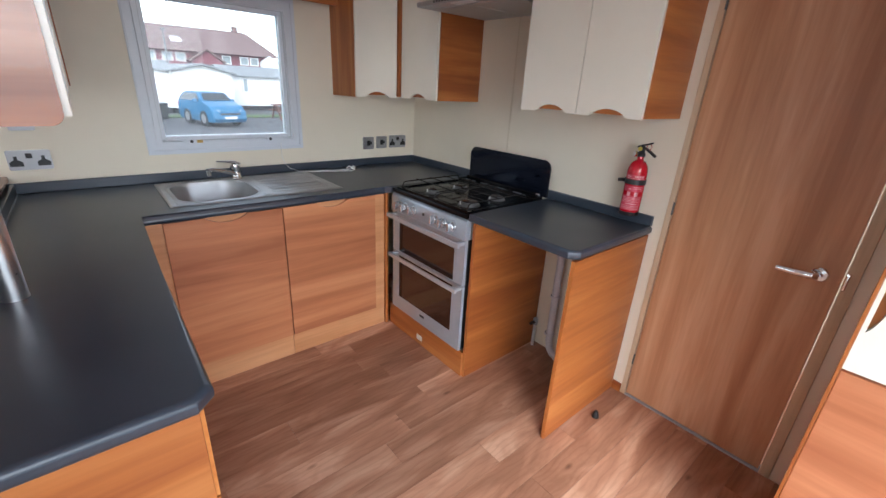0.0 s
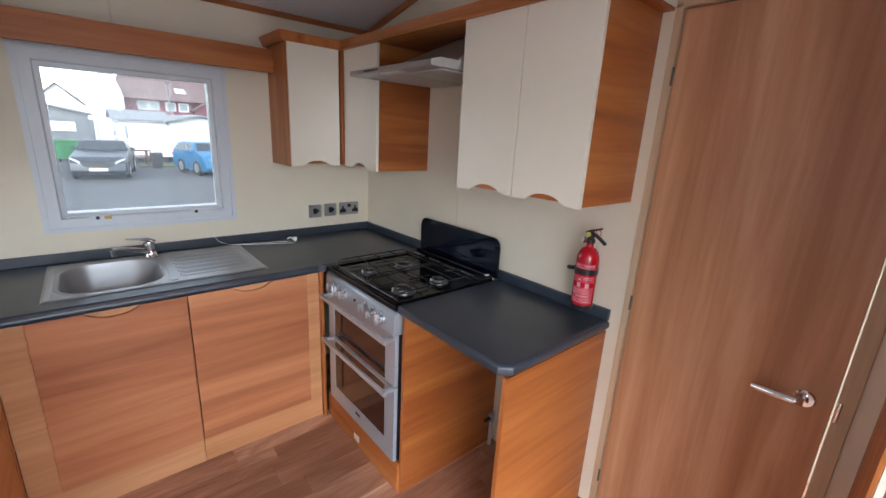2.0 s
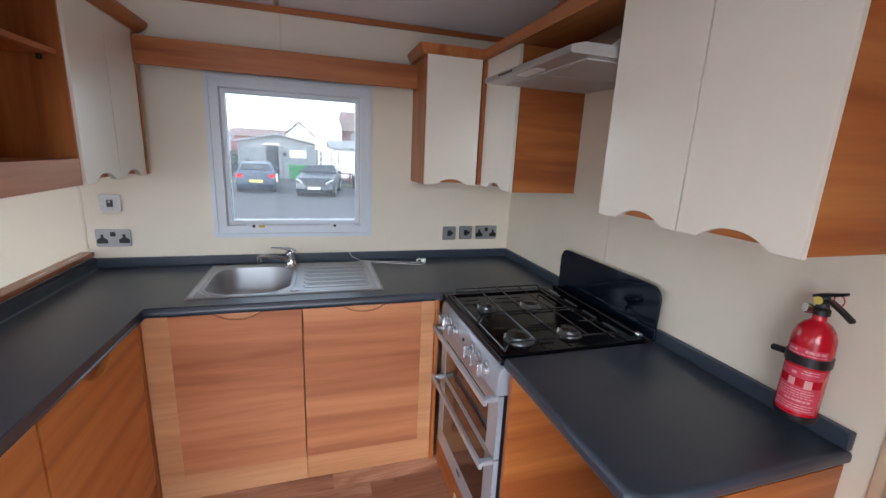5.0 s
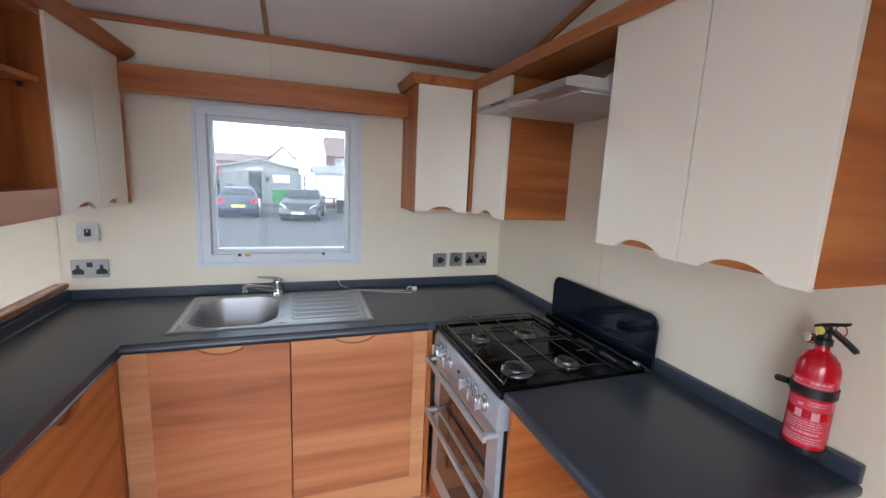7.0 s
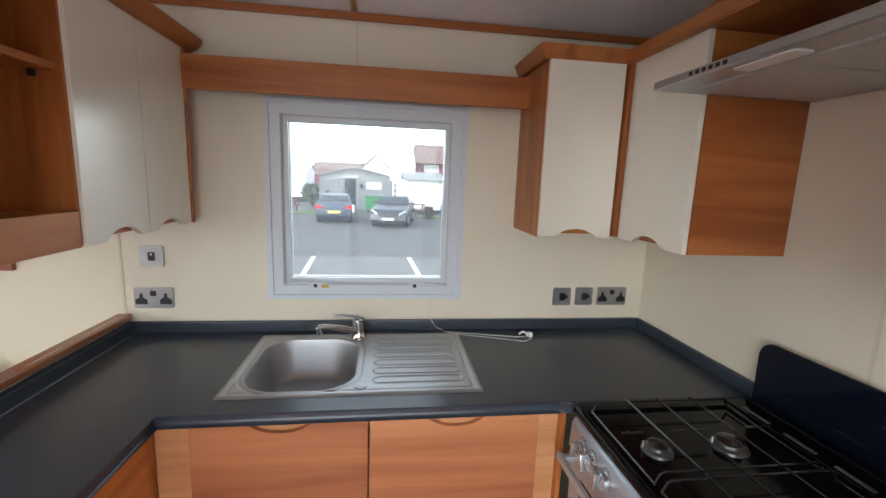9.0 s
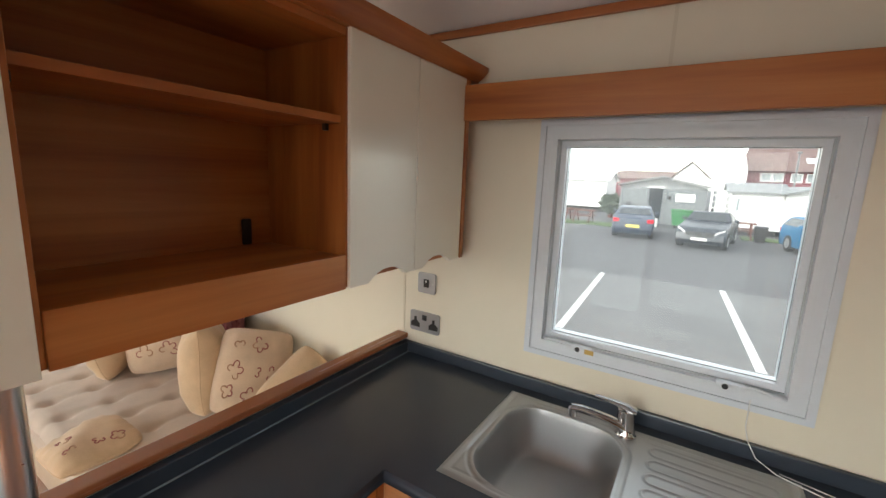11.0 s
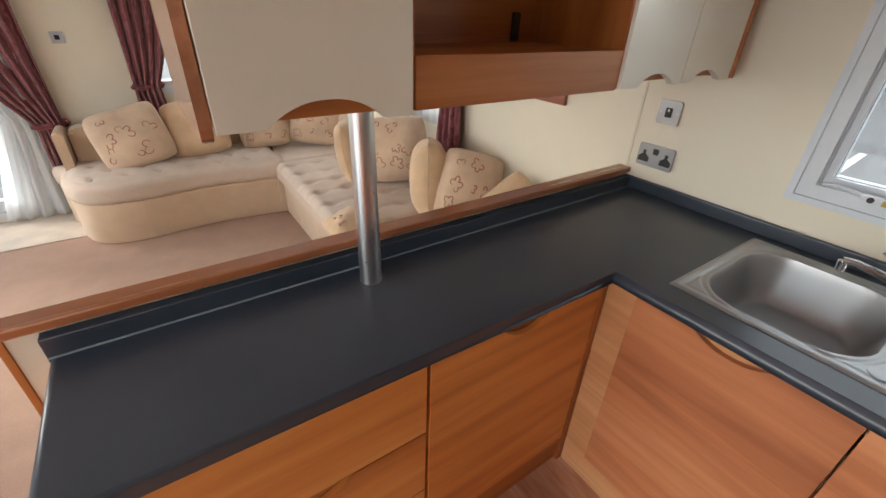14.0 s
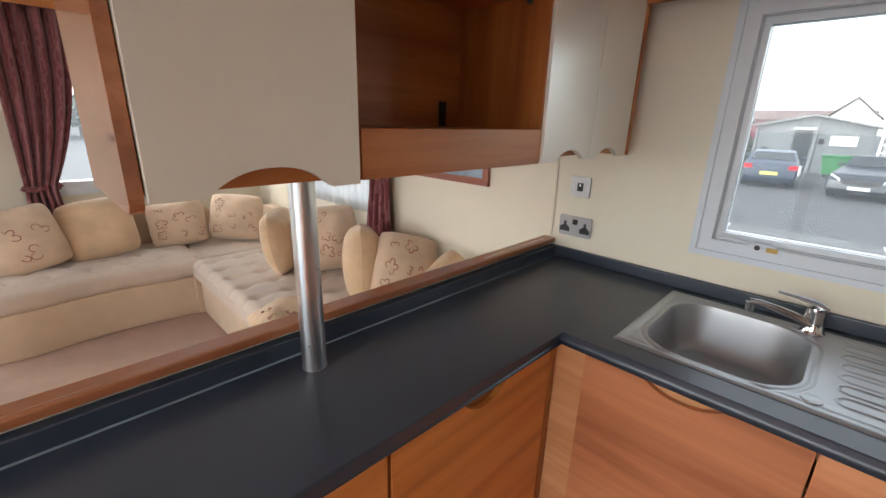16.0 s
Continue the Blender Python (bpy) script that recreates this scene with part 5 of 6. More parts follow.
# ---- corner sofa ----
def smooth_loop(points, per=8):
    """A closed rounded line through corners (Catmull-Rom)."""
    n, out = len(points), []
    for i in range(n):
        p0, p1, p2, p3 = (Vector(points[(i + k) % n]) for k in (-1, 0, 1, 2))
        for j in range(per):
            t = j / per
            out.append(0.5 * (2 * p1 + (p2 - p0) * t + (2 * p0 - 5 * p1 + 4 * p2 - p3) * t * t + (3 * p1 - p0 - 3 * p2 + p3) * t ** 3))
    return [(v.x, v.y) for v in out]


def puffed(outline, z0, z1, r):
    """A cushion slab on an outline, with rounded upper and lower edges."""
    n = len(outline)
    area = sum(outline[i][0] * outline[(i + 1) % n][1] - outline[(i + 1) % n][0] * outline[i][1] for i in range(n))
    sgn = 1 if area > 0 else -1
    bm = bmesh.new()
    rings = []
    steps = [(r, z0)] + [(r - r * math.sin(radians(a)), z0 + r - r * math.cos(radians(a))) for a in (30, 60, 90)] + [(r - r * math.cos(radians(a)), z1 - r + r * math.sin(radians(a))) for a in (0, 30, 60, 90)] + [(r * 2.2, z1 + 0.006)]
    for inset, z in steps:
        row = []
        for i in range(n):
            a, b, c = Vector(outline[i - 1]), Vector(outline[i]), Vector(outline[(i + 1) % n])
            d = (c - a).normalized()
            row.append(bm.verts.new((b.x - d.y * inset * sgn, b.y + d.x * inset * sgn, z)))
        rings.append(row)
    for a, b in zip(rings, rings[1:]):
        for i in range(n):
            bm.faces.new((a[i], a[(i + 1) % n], b[(i + 1) % n], b[i]))
    bm.faces.new(rings[0][::-1])
    bm.faces.new(rings[-1])
    return bm


def button(x, y, z, r=0.016):
    return lathe([(0.0, -0.004), (r * 0.7, -0.004), (r, 0.0), (r * 0.6, 0.003), (0.0, 0.004)], (x, y, z), n=10)


bay = [(-3.38, 0.36), (-3.16, 0.31), (-2.92, 0.33), (-2.73, 0.45), (-2.665, 0.70), (-2.70, 0.98), (-2.715, 1.25), (-2.68, 1.55), (-2.69, 1.75), (-3.0, 1.78), (-3.38, 1.78)]
sofa = thing("sofa", (-3.05, 1.0, 0), "beige curved end sofa section with tufted seat", "sofa", "corner sofa sections")
outline = smooth_loop(bay, 6)
part("base", puffed([(-3.05 + (x + 3.05) * 0.975, 1.05 + (y - 1.05) * 0.98) for x, y in outline], 0.0, 0.295, 0.012), sofa_mat, sofa)
seat = part("seat", puffed(outline, 0.292, 0.43, 0.045), seat_mat, sofa, "pale tufted seat cushion")
FRONT = [(0.34, -3.00), (0.40, -2.86), (0.47, -2.76), (0.58, -2.70), (0.70, -2.685), (0.98, -2.72), (1.25, -2.735), (1.55, -2.70), (1.75, -2.71)]
TUFTS = [(x, 0.50 + 0.20 * k + (0.10 if i % 2 else 0)) for i, x in enumerate((-2.83, -2.98, -3.13)) for k in range(6)]


def tufted_top(a, b):
    """The seat's stuffed upper face, pulled in at its buttons."""
    y = 0.345 + a * 1.40
    lo = [p for p in FRONT if p[0] <= y][-1]
    hi = [p for p in FRONT if p[0] >= y][0]
    f = 0 if hi[0] == lo[0] else (y - lo[0]) / (hi[0] - lo[0])
    xf = lo[1] + (hi[1] - lo[1]) * f - 0.012
    x = -3.37 + b * (xf + 3.37)
    e = min(y - 0.345, 1.745 - y, xf - x, x + 3.37)
    z = 0.424 + 0.030 * (1 - (1 - min(1, e / 0.09)) ** 2)
    for tx, ty in TUFTS:
        d2 = (x - tx) ** 2 + (y - ty) ** 2
        z -= 0.016 * math.exp(-d2 / 0.0011) + 0.004 * math.exp(-((y - ty) ** 2) / 0.0004) * math.exp(-((x - tx) ** 2) / 0.012)
    return (x, y, z)


part("tufted_cover", sheet(110, 60, tufted_top), seat_mat, seat)
for tx, ty in TUFTS:
    part("button", button(tx, ty, 0.440, 0.011), seat_mat, seat)
part("backrest", prism(rounded(0.42, 2.0, 0.25, 0.70, 0.05), "x", XW + 0.11, XW + 0.24, bevel=0.03), sofa_mat, sofa)
part("end_bolster", prism(rounded(0.345, 0.405, 0.30, 0.70, 0.025), "x", XW + 0.10, XW + 0.34, bevel=0.02), sofa_mat, sofa)
sofa2 = thing("sofa", (-1.6, 2.1, 0), "beige straight sofa section with tufted mattress seat", "sofa", "corner sofa sections")
part("base", box(-2.66, -0.46, 1.70, 2.49, 0.0, 0.30, 0.012), sofa_mat, sofa2)


def mattress(x0, x1, y0, y1, z0, z1):
    """A tufted slab: rows of dimples pressed into its top."""
    tufts = [(x0 + 0.13 + i * 0.21, y0 + 0.10 + j * 0.20) for i in range(int((x1 - x0 - 0.1) / 0.21) + 1) for j in range(4)]
    seams_x = sorted({t[0] for t in tufts})

    def z_at(x, y):
        e = min(x - x0, x1 - x, y - y0, y1 - y)
        z = z1 - 0.05 * (1 - min(1, e / 0.05)) ** 2
        for tx, ty in tufts:
            d2 = (x - tx) ** 2 + (y - ty) ** 2
            if d2 < 0.02:
                z -= 0.022 * math.exp(-d2 / 0.0014)
        for tx in seams_x:
            z -= 0.007 * math.exp(-((x - tx) ** 2) / 0.0006)
        return z

    nu, nv = 220, 50
    bm = sheet(nu, nv, lambda a, b: (lambda x, y: (x, y, z_at(x, y)))(x0 + a * (x1 - x0), y0 + b * (y1 - y0)))
    box(x0 + 0.0005, x1 - 0.0005, y0 + 0.0005, y1 - 0.0005, z0, z1 - 0.05, 0.0, bm)
    return bm


part("seat", mattress(-2.68, -0.45, 1.665, 2.44, 0.30, 0.43), seat_mat, sofa2, "pale tufted seat mattress")
part("backrest", prism(rounded(-3.2, -0.46, 0.42, 0.68, 0.05), "y", YN - 0.13, YN - 0.03, bevel=0.03), sofa_mat, sofa2)
corner = thing("sofa", (-3.0, 2.1, 0), "beige corner sofa section between both seats", "sofa", "corner sofa sections")
part("base", box(-3.37, -2.662, 1.66, 2.49, 0.0, 0.294, 0.012), sofa_mat, corner)
part("seat", box(-3.37, -2.685, 1.66, 2.44, 0.295, 0.424, 0.03, seg=4), seat_mat, corner)


# ---- cushions ----
def cushion(at, turn, w, h, d, label, flowers=0, seed=0, material=None, group="scatter cushions"):
    """A stuffed square cushion; turn: a rotation of its upright frame (u across, v up, n towards the room)."""
    rnd = random.Random(seed)
    m = Matrix.Translation(at) @ turn

    def surf(u, v, s):
        pu, pv = abs(u) ** 2.4, abs(v) ** 2.4
        n = s * d * 0.74 * (max(0.0, (1 - pu)) ** 0.55) * (max(0.0, (1 - pv)) ** 0.55)
        pinch = 1 - 0.055 * (v * v) * (1 - u * u) if abs(u) < abs(v) else 1 - 0.055 * (u * u) * (1 - v * v)
        wob = 0.012 * math.sin(3 * u + seed) * math.cos(2.3 * v + seed * 2)
        edge = max(abs(u), abs(v)) ** 4
        along = v if abs(u) > abs(v) else u
        wob += 0.005 * s * math.sin(17 * along + 3 * seed) * edge * (1 - edge) * 4 + 0.004 * s * math.sin(6 * u - 4 * v + seed) * (1 - u * u) * (1 - v * v)
        wob -= s * 0.010 * math.exp(-((u - 0.25 * math.sin(seed)) ** 2 + (v - 0.45) ** 2) / 0.10)
        blunt = 1 - 0.14 * abs(u * v) ** 3
        return m @ Vector((u * w / 2 * pinch * blunt, v * h / 2 * pinch * blunt, n + wob))

    t = thing("cushion", at, label, "cushion", group)
    bm = bmesh.new()
    k = 22
    g = {}
    for s in (1, -1):
        for i in range(k + 1):
            for j in range(k + 1):
                u, v = -math.cos(math.pi * i / k), -math.cos(math.pi * j / k)
                rim = i in (0, k) or j in (0, k)
                if rim and s == -1:
                    g[s, i, j] = g[1, i, j]
                else:
                    g[s, i, j] = bm.verts.new(surf(u, v, s))
        for i in range(k):
            for j in range(k):
                q = [g[s, i, j], g[s, i + 1, j], g[s, i + 1, j + 1], g[s, i, j + 1]]
                try:
                    bm.faces.new(q if s == 1 else q[::-1])
                except ValueError:
                    pass
    cover = part("cover", bm, material or (print_mat if flowers else cushion_mat), t)
    edge = [surf(u, v, 0) for u, v in [(-1 + 2 * i / 16, -1) for i in range(16)] + [(1, -1 + 2 * i / 16) for i in range(16)] + [(1 - 2 * i / 16, 1) for i in range(16)] + [(-1, 1 - 2 * i / 16) for i in range(16)]]
    part("piping", tube(edge, 0.0028, 6, closed=True), material or (print_mat if flowers else cushion_mat), cover)
    for f in range(flowers):
        cu, cv = ((f % 3) - 1) * 0.52 + rnd.uniform(-0.1, 0.1), ((f // 3) - 0.9) * 0.55 + rnd.uniform(-0.1, 0.1)
        rad, ph = rnd.uniform(0.14, 0.26), rnd.uniform(0, 6)
        petals = rnd.choice((4, 5, 5))
        start, stop = (0, petals) if rnd.random() < 0.6 else (0, petals - 2)
        for p in range(start, stop):
            mid = ph + 2 * math.pi * p / petals
            if rnd.random() < 0.28:
                continue
            swell = rnd.uniform(0.75, 1.25)
            pts = []
            for i in range(13):
                k = i / 12
                a = mid + (k - 0.5) * 2 * math.pi / petals * 0.92
                q = rad * (0.50 + 0.50 * swell * math.sin(math.pi * k) ** 0.7)
                pts.append(surf(max(-0.94, min(0.94, cu + q * math.cos(a))), max(-0.94, min(0.94, cv + q * math.sin(a))), 1.0))
            part("embroidered_petal", tube(pts, 0.0029, 5), thread_mat if (p + f) % 3 else tan_thread, cover)
    return t


def facing(nx, ny, lean=0.0, spin=0.0):
    """An upright frame whose front faces (nx, ny), leaning back by lean degrees and spun by spin."""
    n = Vector((nx, ny, 0)).normalized()
    u = Vector((0, 0, 1)).cross(n)
    r = Matrix((u, Vector((0, 0, 1)), n)).transposed().to_4x4()
    return r @ Matrix.Rotation(radians(-lean), 4, "X") @ Matrix.Rotation(radians(spin), 4, "Z")


FL = "cream scatter cushion with maroon embroidered flowers"
PL_ = "plain sand coloured scatter cushion"
cushion((-3.08, 0.79, 0.635), facing(1, -0.15, 20, 15), 0.50, 0.45, 0.15, FL, 7, 1)
cushion((-3.13, 1.22, 0.650), facing(1, -0.25, 22, 9), 0.46, 0.45, 0.17, PL_, 0, 2)
cushion((-3.14, 1.72, 0.615), facing(1, -0.2, 20, 4), 0.42, 0.38, 0.15, FL, 7, 3)
cushion((-3.02, 2.13, 0.63), facing(1, -0.6, 18, -5), 0.44, 0.40, 0.15, FL, 7, 4)
cushion((-2.10, 2.10, 0.63), facing(0.62, 0.78, 12, 0), 0.44, 0.44, 0.15, PL_, 0, 5)
cushion((-1.84, 2.30, 0.665), facing(0.80, -0.60, 16, 6), 0.46, 0.46, 0.15, FL, 8, 6)
cushion((-1.25, 2.215, 0.662), facing(0.60, 0.80, 5, -8), 0.40, 0.46, 0.17, PL_, 0, 7)
cushion((-1.01, 2.31, 0.655), facing(0.86, -0.50, 18, -13), 0.36, 0.43, 0.16, FL, 8, 8)
cushion((-0.71, 2.36, 0.625), facing(0.70, -0.72, 25, 46), 0.36, 0.32, 0.14, "plain sand cushion with a few embroidered flowers", 2, 9, cushion_mat)
cushion((-1.31, 1.74, 0.455), facing(0.8, -0.6, 85, 38), 0.32, 0.30, 0.085, FL, 4, 10, cushion_mat)
cushion((-1.62, 1.13, 0.050), facing(0.8, -0.6, 84, 18), 0.36, 0.32, 0.11, "pale cream cushion lying on the carpet", 0, 11, spare_mat, "floor cushions")
cushion((-1.62, 0.56, 0.060), facing(0.9, -0.3, 85, -14), 0.46, 0.42, 0.12, "pale cream cushion lying on the carpet", 0, 12, spare_mat, "floor cushions")

# ---- outside ----
GZ = -0.60
asphalt = plain("worn_grey_asphalt", (0.060, 0.060, 0.065), 0.9, vary=0.14, scale=0.8)
bay_mat = plain("pale_parking_tarmac", (0.105, 0.105, 0.108), 0.9, vary=0.14, scale=1.1)
line_mat = plain("white_road_paint", (0.48, 0.48, 0.475), 0.7, vary=0.08, scale=12.0)
grass_mat = plain("rough_grass", (0.055, 0.095, 0.025), 0.9, vary=0.3, scale=6.0)
white_clad = plain("white_caravan_cladding", (0.62, 0.62, 0.62), 0.5, vary=0.03, scale=0.5)
grey_clad = plain("grey_cabin_cladding", (0.135, 0.145, 0.155), 0.6, vary=0.08, scale=0.7)
grey_roof = plain("grey_roof_sheet", (0.17, 0.18, 0.19), 0.7)
red_wall = plain("dark_red_boarded_wall", (0.155, 0.045, 0.058), 0.8, vary=0.12, scale=0.8)
red_roof = plain("brown_red_roof_tile", (0.125, 0.078, 0.074), 0.85, vary=0.15, scale=1.5, bump=0.3, bump_scale=8.0)
dark_glass = plain("dark_vehicle_glass", (0.03, 0.035, 0.04), 0.08)
far_glass = plain("pale_reflecting_pane", (0.24, 0.28, 0.30), 0.1)
tyre_mat = plain("black_tyre_rubber", (0.02, 0.02, 0.02), 0.8)
green_skip = plain("green_bin_plastic", (0.012, 0.125, 0.032), 0.5)
far_leaf = plain("distant_foliage", (0.055, 0.07, 0.05), 0.9, vary=0.2, scale=0.5)

single("ground", box(-400, 400, -400, 400, GZ - 0.5, GZ), asphalt, "grey asphalt yard around the caravan", "ground", kind="structure", smooth=False)
single("parking_bay", box(-9.5, 9.5, 3.0, 12.15, GZ + 0.0005, GZ + 0.004), bay_mat, "pale worn parking bay surface", "pavement", kind="structure", smooth=False)
for x in (-3.60, -1.05, 1.50, 4.05):
    bm = prism([(x - 0.20, 12.1), (x - 0.08, 12.1), (x + 0.21, 7.4), (x + 0.09, 7.4)], "z", GZ + 0.004, GZ + 0.007)
    single("parking_line", bm, line_mat, "white painted parking line on the ground", "road marking", "parking lines", "structure", smooth=False)
single("yard", box(-40, -4.5, -30, 30, GZ + 0.0005, GZ + 0.004), bay_mat, "pale concrete yard beyond the lounge", "pavement", kind="structure", smooth=False)
single("grass_verge", box(-12, -3.2, 24.5, 26.5, GZ, GZ + 0.05, 0.02), grass_mat, "strip of grass by the far caravans", "grass", kind="structure")
single("grass_verge", box(2.4, 12, 24.0, 25.3, GZ, GZ + 0.05, 0.02), grass_mat, "strip of grass by the far caravans", "grass", kind="structure")


def car(at, yaw, colour, label, length=4.2, width=1.62, height=1.32, hatch=False):
    """A parked car: its front points along its own +y."""
    m = pose(*at, 0, 0, yaw)
    t = thing("car", at, label, "car", "parked cars")
    L, W, h = length / 2, width / 2, height
    if hatch:
        prof = [(-L, 0.35), (-L + 0.02, 0.75), (-L + 0.06, 0.98), (-L + 0.30, h - 0.08), (-L + 0.75, h), (0.20, h - 0.02), (L - 0.90, 0.98), (L - 0.32, 0.84), (L - 0.05, 0.62), (L, 0.35), (L - 0.1, 0.20), (-L + 0.1, 0.20)]
    else:
        prof = [(-L, 0.40), (-L + 0.03, 0.85), (-L + 0.55, 0.97), (-L + 1.25, h - 0.06), (-L + 1.8, h), (0.1, h - 0.01), (L - 1.65, 0.96), (L - 0.4, 0.80), (L - 0.06, 0.60), (L, 0.35), (L - 0.1, 0.20), (-L + 0.1, 0.20)]

    def sx(z):
        return W * (1 - 0.03 * (z < 0.3)) if z < 0.9 else W * (1 - 0.26 * (z - 0.9) / (h - 0.9))

    bm = bmesh.new()
    cols = [(-1, 0.93), (-0.94, 1.0), (0.94, 1.0), (1, 0.93)]
    rows = [[bm.verts.new(m @ Vector((s * sx(z), y * f, z))) for s, f in cols] for y, z in prof]
    n = len(prof)
    for i in range(n):
        for j in range(3):
            bm.faces.new((rows[i][j], rows[i][j + 1], rows[(i + 1) % n][j + 1], rows[(i + 1) % n][j]))
    for j in (0, 3):
        bm.faces.new([r[j] for r in rows])
    bmesh.ops.bevel(bm, geom=bm.edges[:], offset=0.07, segments=3, affect="EDGES", profile=0.5, clamp_overlap=True)
    body = part("body", bm, colour, t)

    def patch(name, pts, material, parent, label_=""):
        b = bmesh.new()
        vs = [b.verts.new(m @ Vector(q)) for q in pts]
        f = b.faces.new(vs)
        out = bmesh.ops.extrude_face_region(b, geom=[f])
        f.normal_update()
        c = m @ Vector((0, 0, 0.6))
        d = f.normal if f.normal.dot(f.calc_center_median() - c) > 0 else -f.normal
        bmesh.ops.translate(b, verts=[v for v in out["geom"] if isinstance(v, bmesh.types.BMVert)], vec=d * 0.014)
        return part(name, b, material, parent, label_, smooth=False)

    def strip(name, i, inset, material, k=0.86):
        (ya, za), (yb, zb) = prof[i], prof[i + 1]
        a0, a1 = 0.12, 0.90
        pa, pb = (ya + (yb - ya) * a0, za + (zb - za) * a0), (ya + (yb - ya) * a1, za + (zb - za) * a1)
        patch(name, [(-sx(pa[1]) * k, *pa), (sx(pa[1]) * k, *pa), (sx(pb[1]) * k, *pb), (-sx(pb[1]) * k, *pb)], material, body)

    strip("windscreen", 5, 0, dark_glass)
    strip("rear_window", 2, 0, dark_glass)
    for s in (-1, 1):
        y0, y1 = prof[3][0] + 0.05, prof[6][0] - 0.25
        patch("side_window", [(s * sx(0.98), y0 - 0.15, 0.98), (s * sx(0.98), y1, 0.98), (s * sx(h - 0.08), prof[5][0] - 0.15, h - 0.08), (s * sx(h - 0.08), prof[4][0] - 0.15, h - 0.08)], dark_glass, body)
        patch("headlight", [(s * W * 0.93, L - 0.30, 0.78), (s * W * 0.60, L - 0.07, 0.66), (s * W * 0.60, L - 0.05, 0.56), (s * W * 0.94, L - 0.25, 0.62)], line_mat, body)
        patch("tail_light", [(s * W * 0.97, -L + 0.02, 0.86), (s * W * 0.66, -L - 0.0, 0.84), (s * W * 0.66, -L - 0.0, 0.70), (s * W * 0.97, -L + 0.02, 0.70)], red_paint, body)
        for wy in (-L + 0.85, L - 0.85):
            p0, p1 = m @ Vector((s * (W - 0.18), wy, 0.31)), m @ Vector((s * (W + 0.01), wy, 0.31))
            wheel = part("wheel", rod(p0, p1, 0.31, n=20), tyre_mat, t)
            q0, q1 = m @ Vector((s * (W + 0.005), wy, 0.31)), m @ Vector((s * (W + 0.018), wy, 0.31))
            part("rim", rod(q0, q1, 0.19, n=14), hood_steel, wheel)
        mir = m @ Vector((s * (W + 0.08), prof[6][0] - 0.35, 1.0))
        part("mirror", box(mir.x - 0.08, mir.x + 0.08, mir.y - 0.06, mir.y + 0.06, mir.z - 0.05, mir.z + 0.07, 0.02), colour, t)
    patch("number_plate", [(-0.26, -L - 0.005, 0.60), (0.26, -L - 0.005, 0.60), (0.26, -L - 0.005, 0.49), (-0.26, -L - 0.005, 0.49)], yellow_tag, body, "yellow rear number plate")
    patch("number_plate", [(-0.26, L - 0.02, 0.44), (0.26, L - 0.02, 0.44), (0.26, L, 0.34), (-0.26, L, 0.34)], line_mat, body, "white front number plate")
    patch("grille", [(-0.45, L - 0.09, 0.64), (0.45, L - 0.09, 0.64), (0.42, L - 0.02, 0.50), (-0.42, L - 0.02, 0.50)], tyre_mat, body)
    return t


navy = plain("dark_blue_grey_car_paint", (0.016, 0.028, 0.055), 0.35, 0.0, vary=0.04, coat=0.15)
slate = plain("dark_grey_car_paint", (0.016, 0.021, 0.030), 0.35, 0.0, vary=0.04, coat=0.15)
blue = plain("bright_blue_car_paint", (0.012, 0.105, 0.22), 0.35, 0.0, vary=0.04, coat=0.15)
car((-1.85, 22.2, GZ), 5, navy, "dark blue saloon car parked facing away")
car((1.06, 20.9, GZ), 172, slate, "dark grey saloon car parked facing the caravan")
car((4.48, 20.8, GZ), -166, blue, "bright blue small hatchback car in the yard", 3.1, 1.42, 1.34, True)
car((-8.6, -2.6, GZ), 80, slate, "dark grey car parked beyond the glazed door")


def facade_window(parent, x, y, z, w, h, glazing):
    win = part("window", holed("y", x - w / 2, x + w / 2, z - h / 2, z + h / 2, y - 0.08, y, [(x - w / 2 + 0.09, x + w / 2 - 0.09, z - h / 2 + 0.09, z + h / 2 - 0.09)]), white_clad, parent, "white framed window", smooth=False)
    part("pane", box(x - w / 2 + 0.09, x + w / 2 - 0.09, y - 0.05, y - 0.02, z - h / 2 + 0.09, z + h / 2 - 0.09), glazing, win, smooth=False)


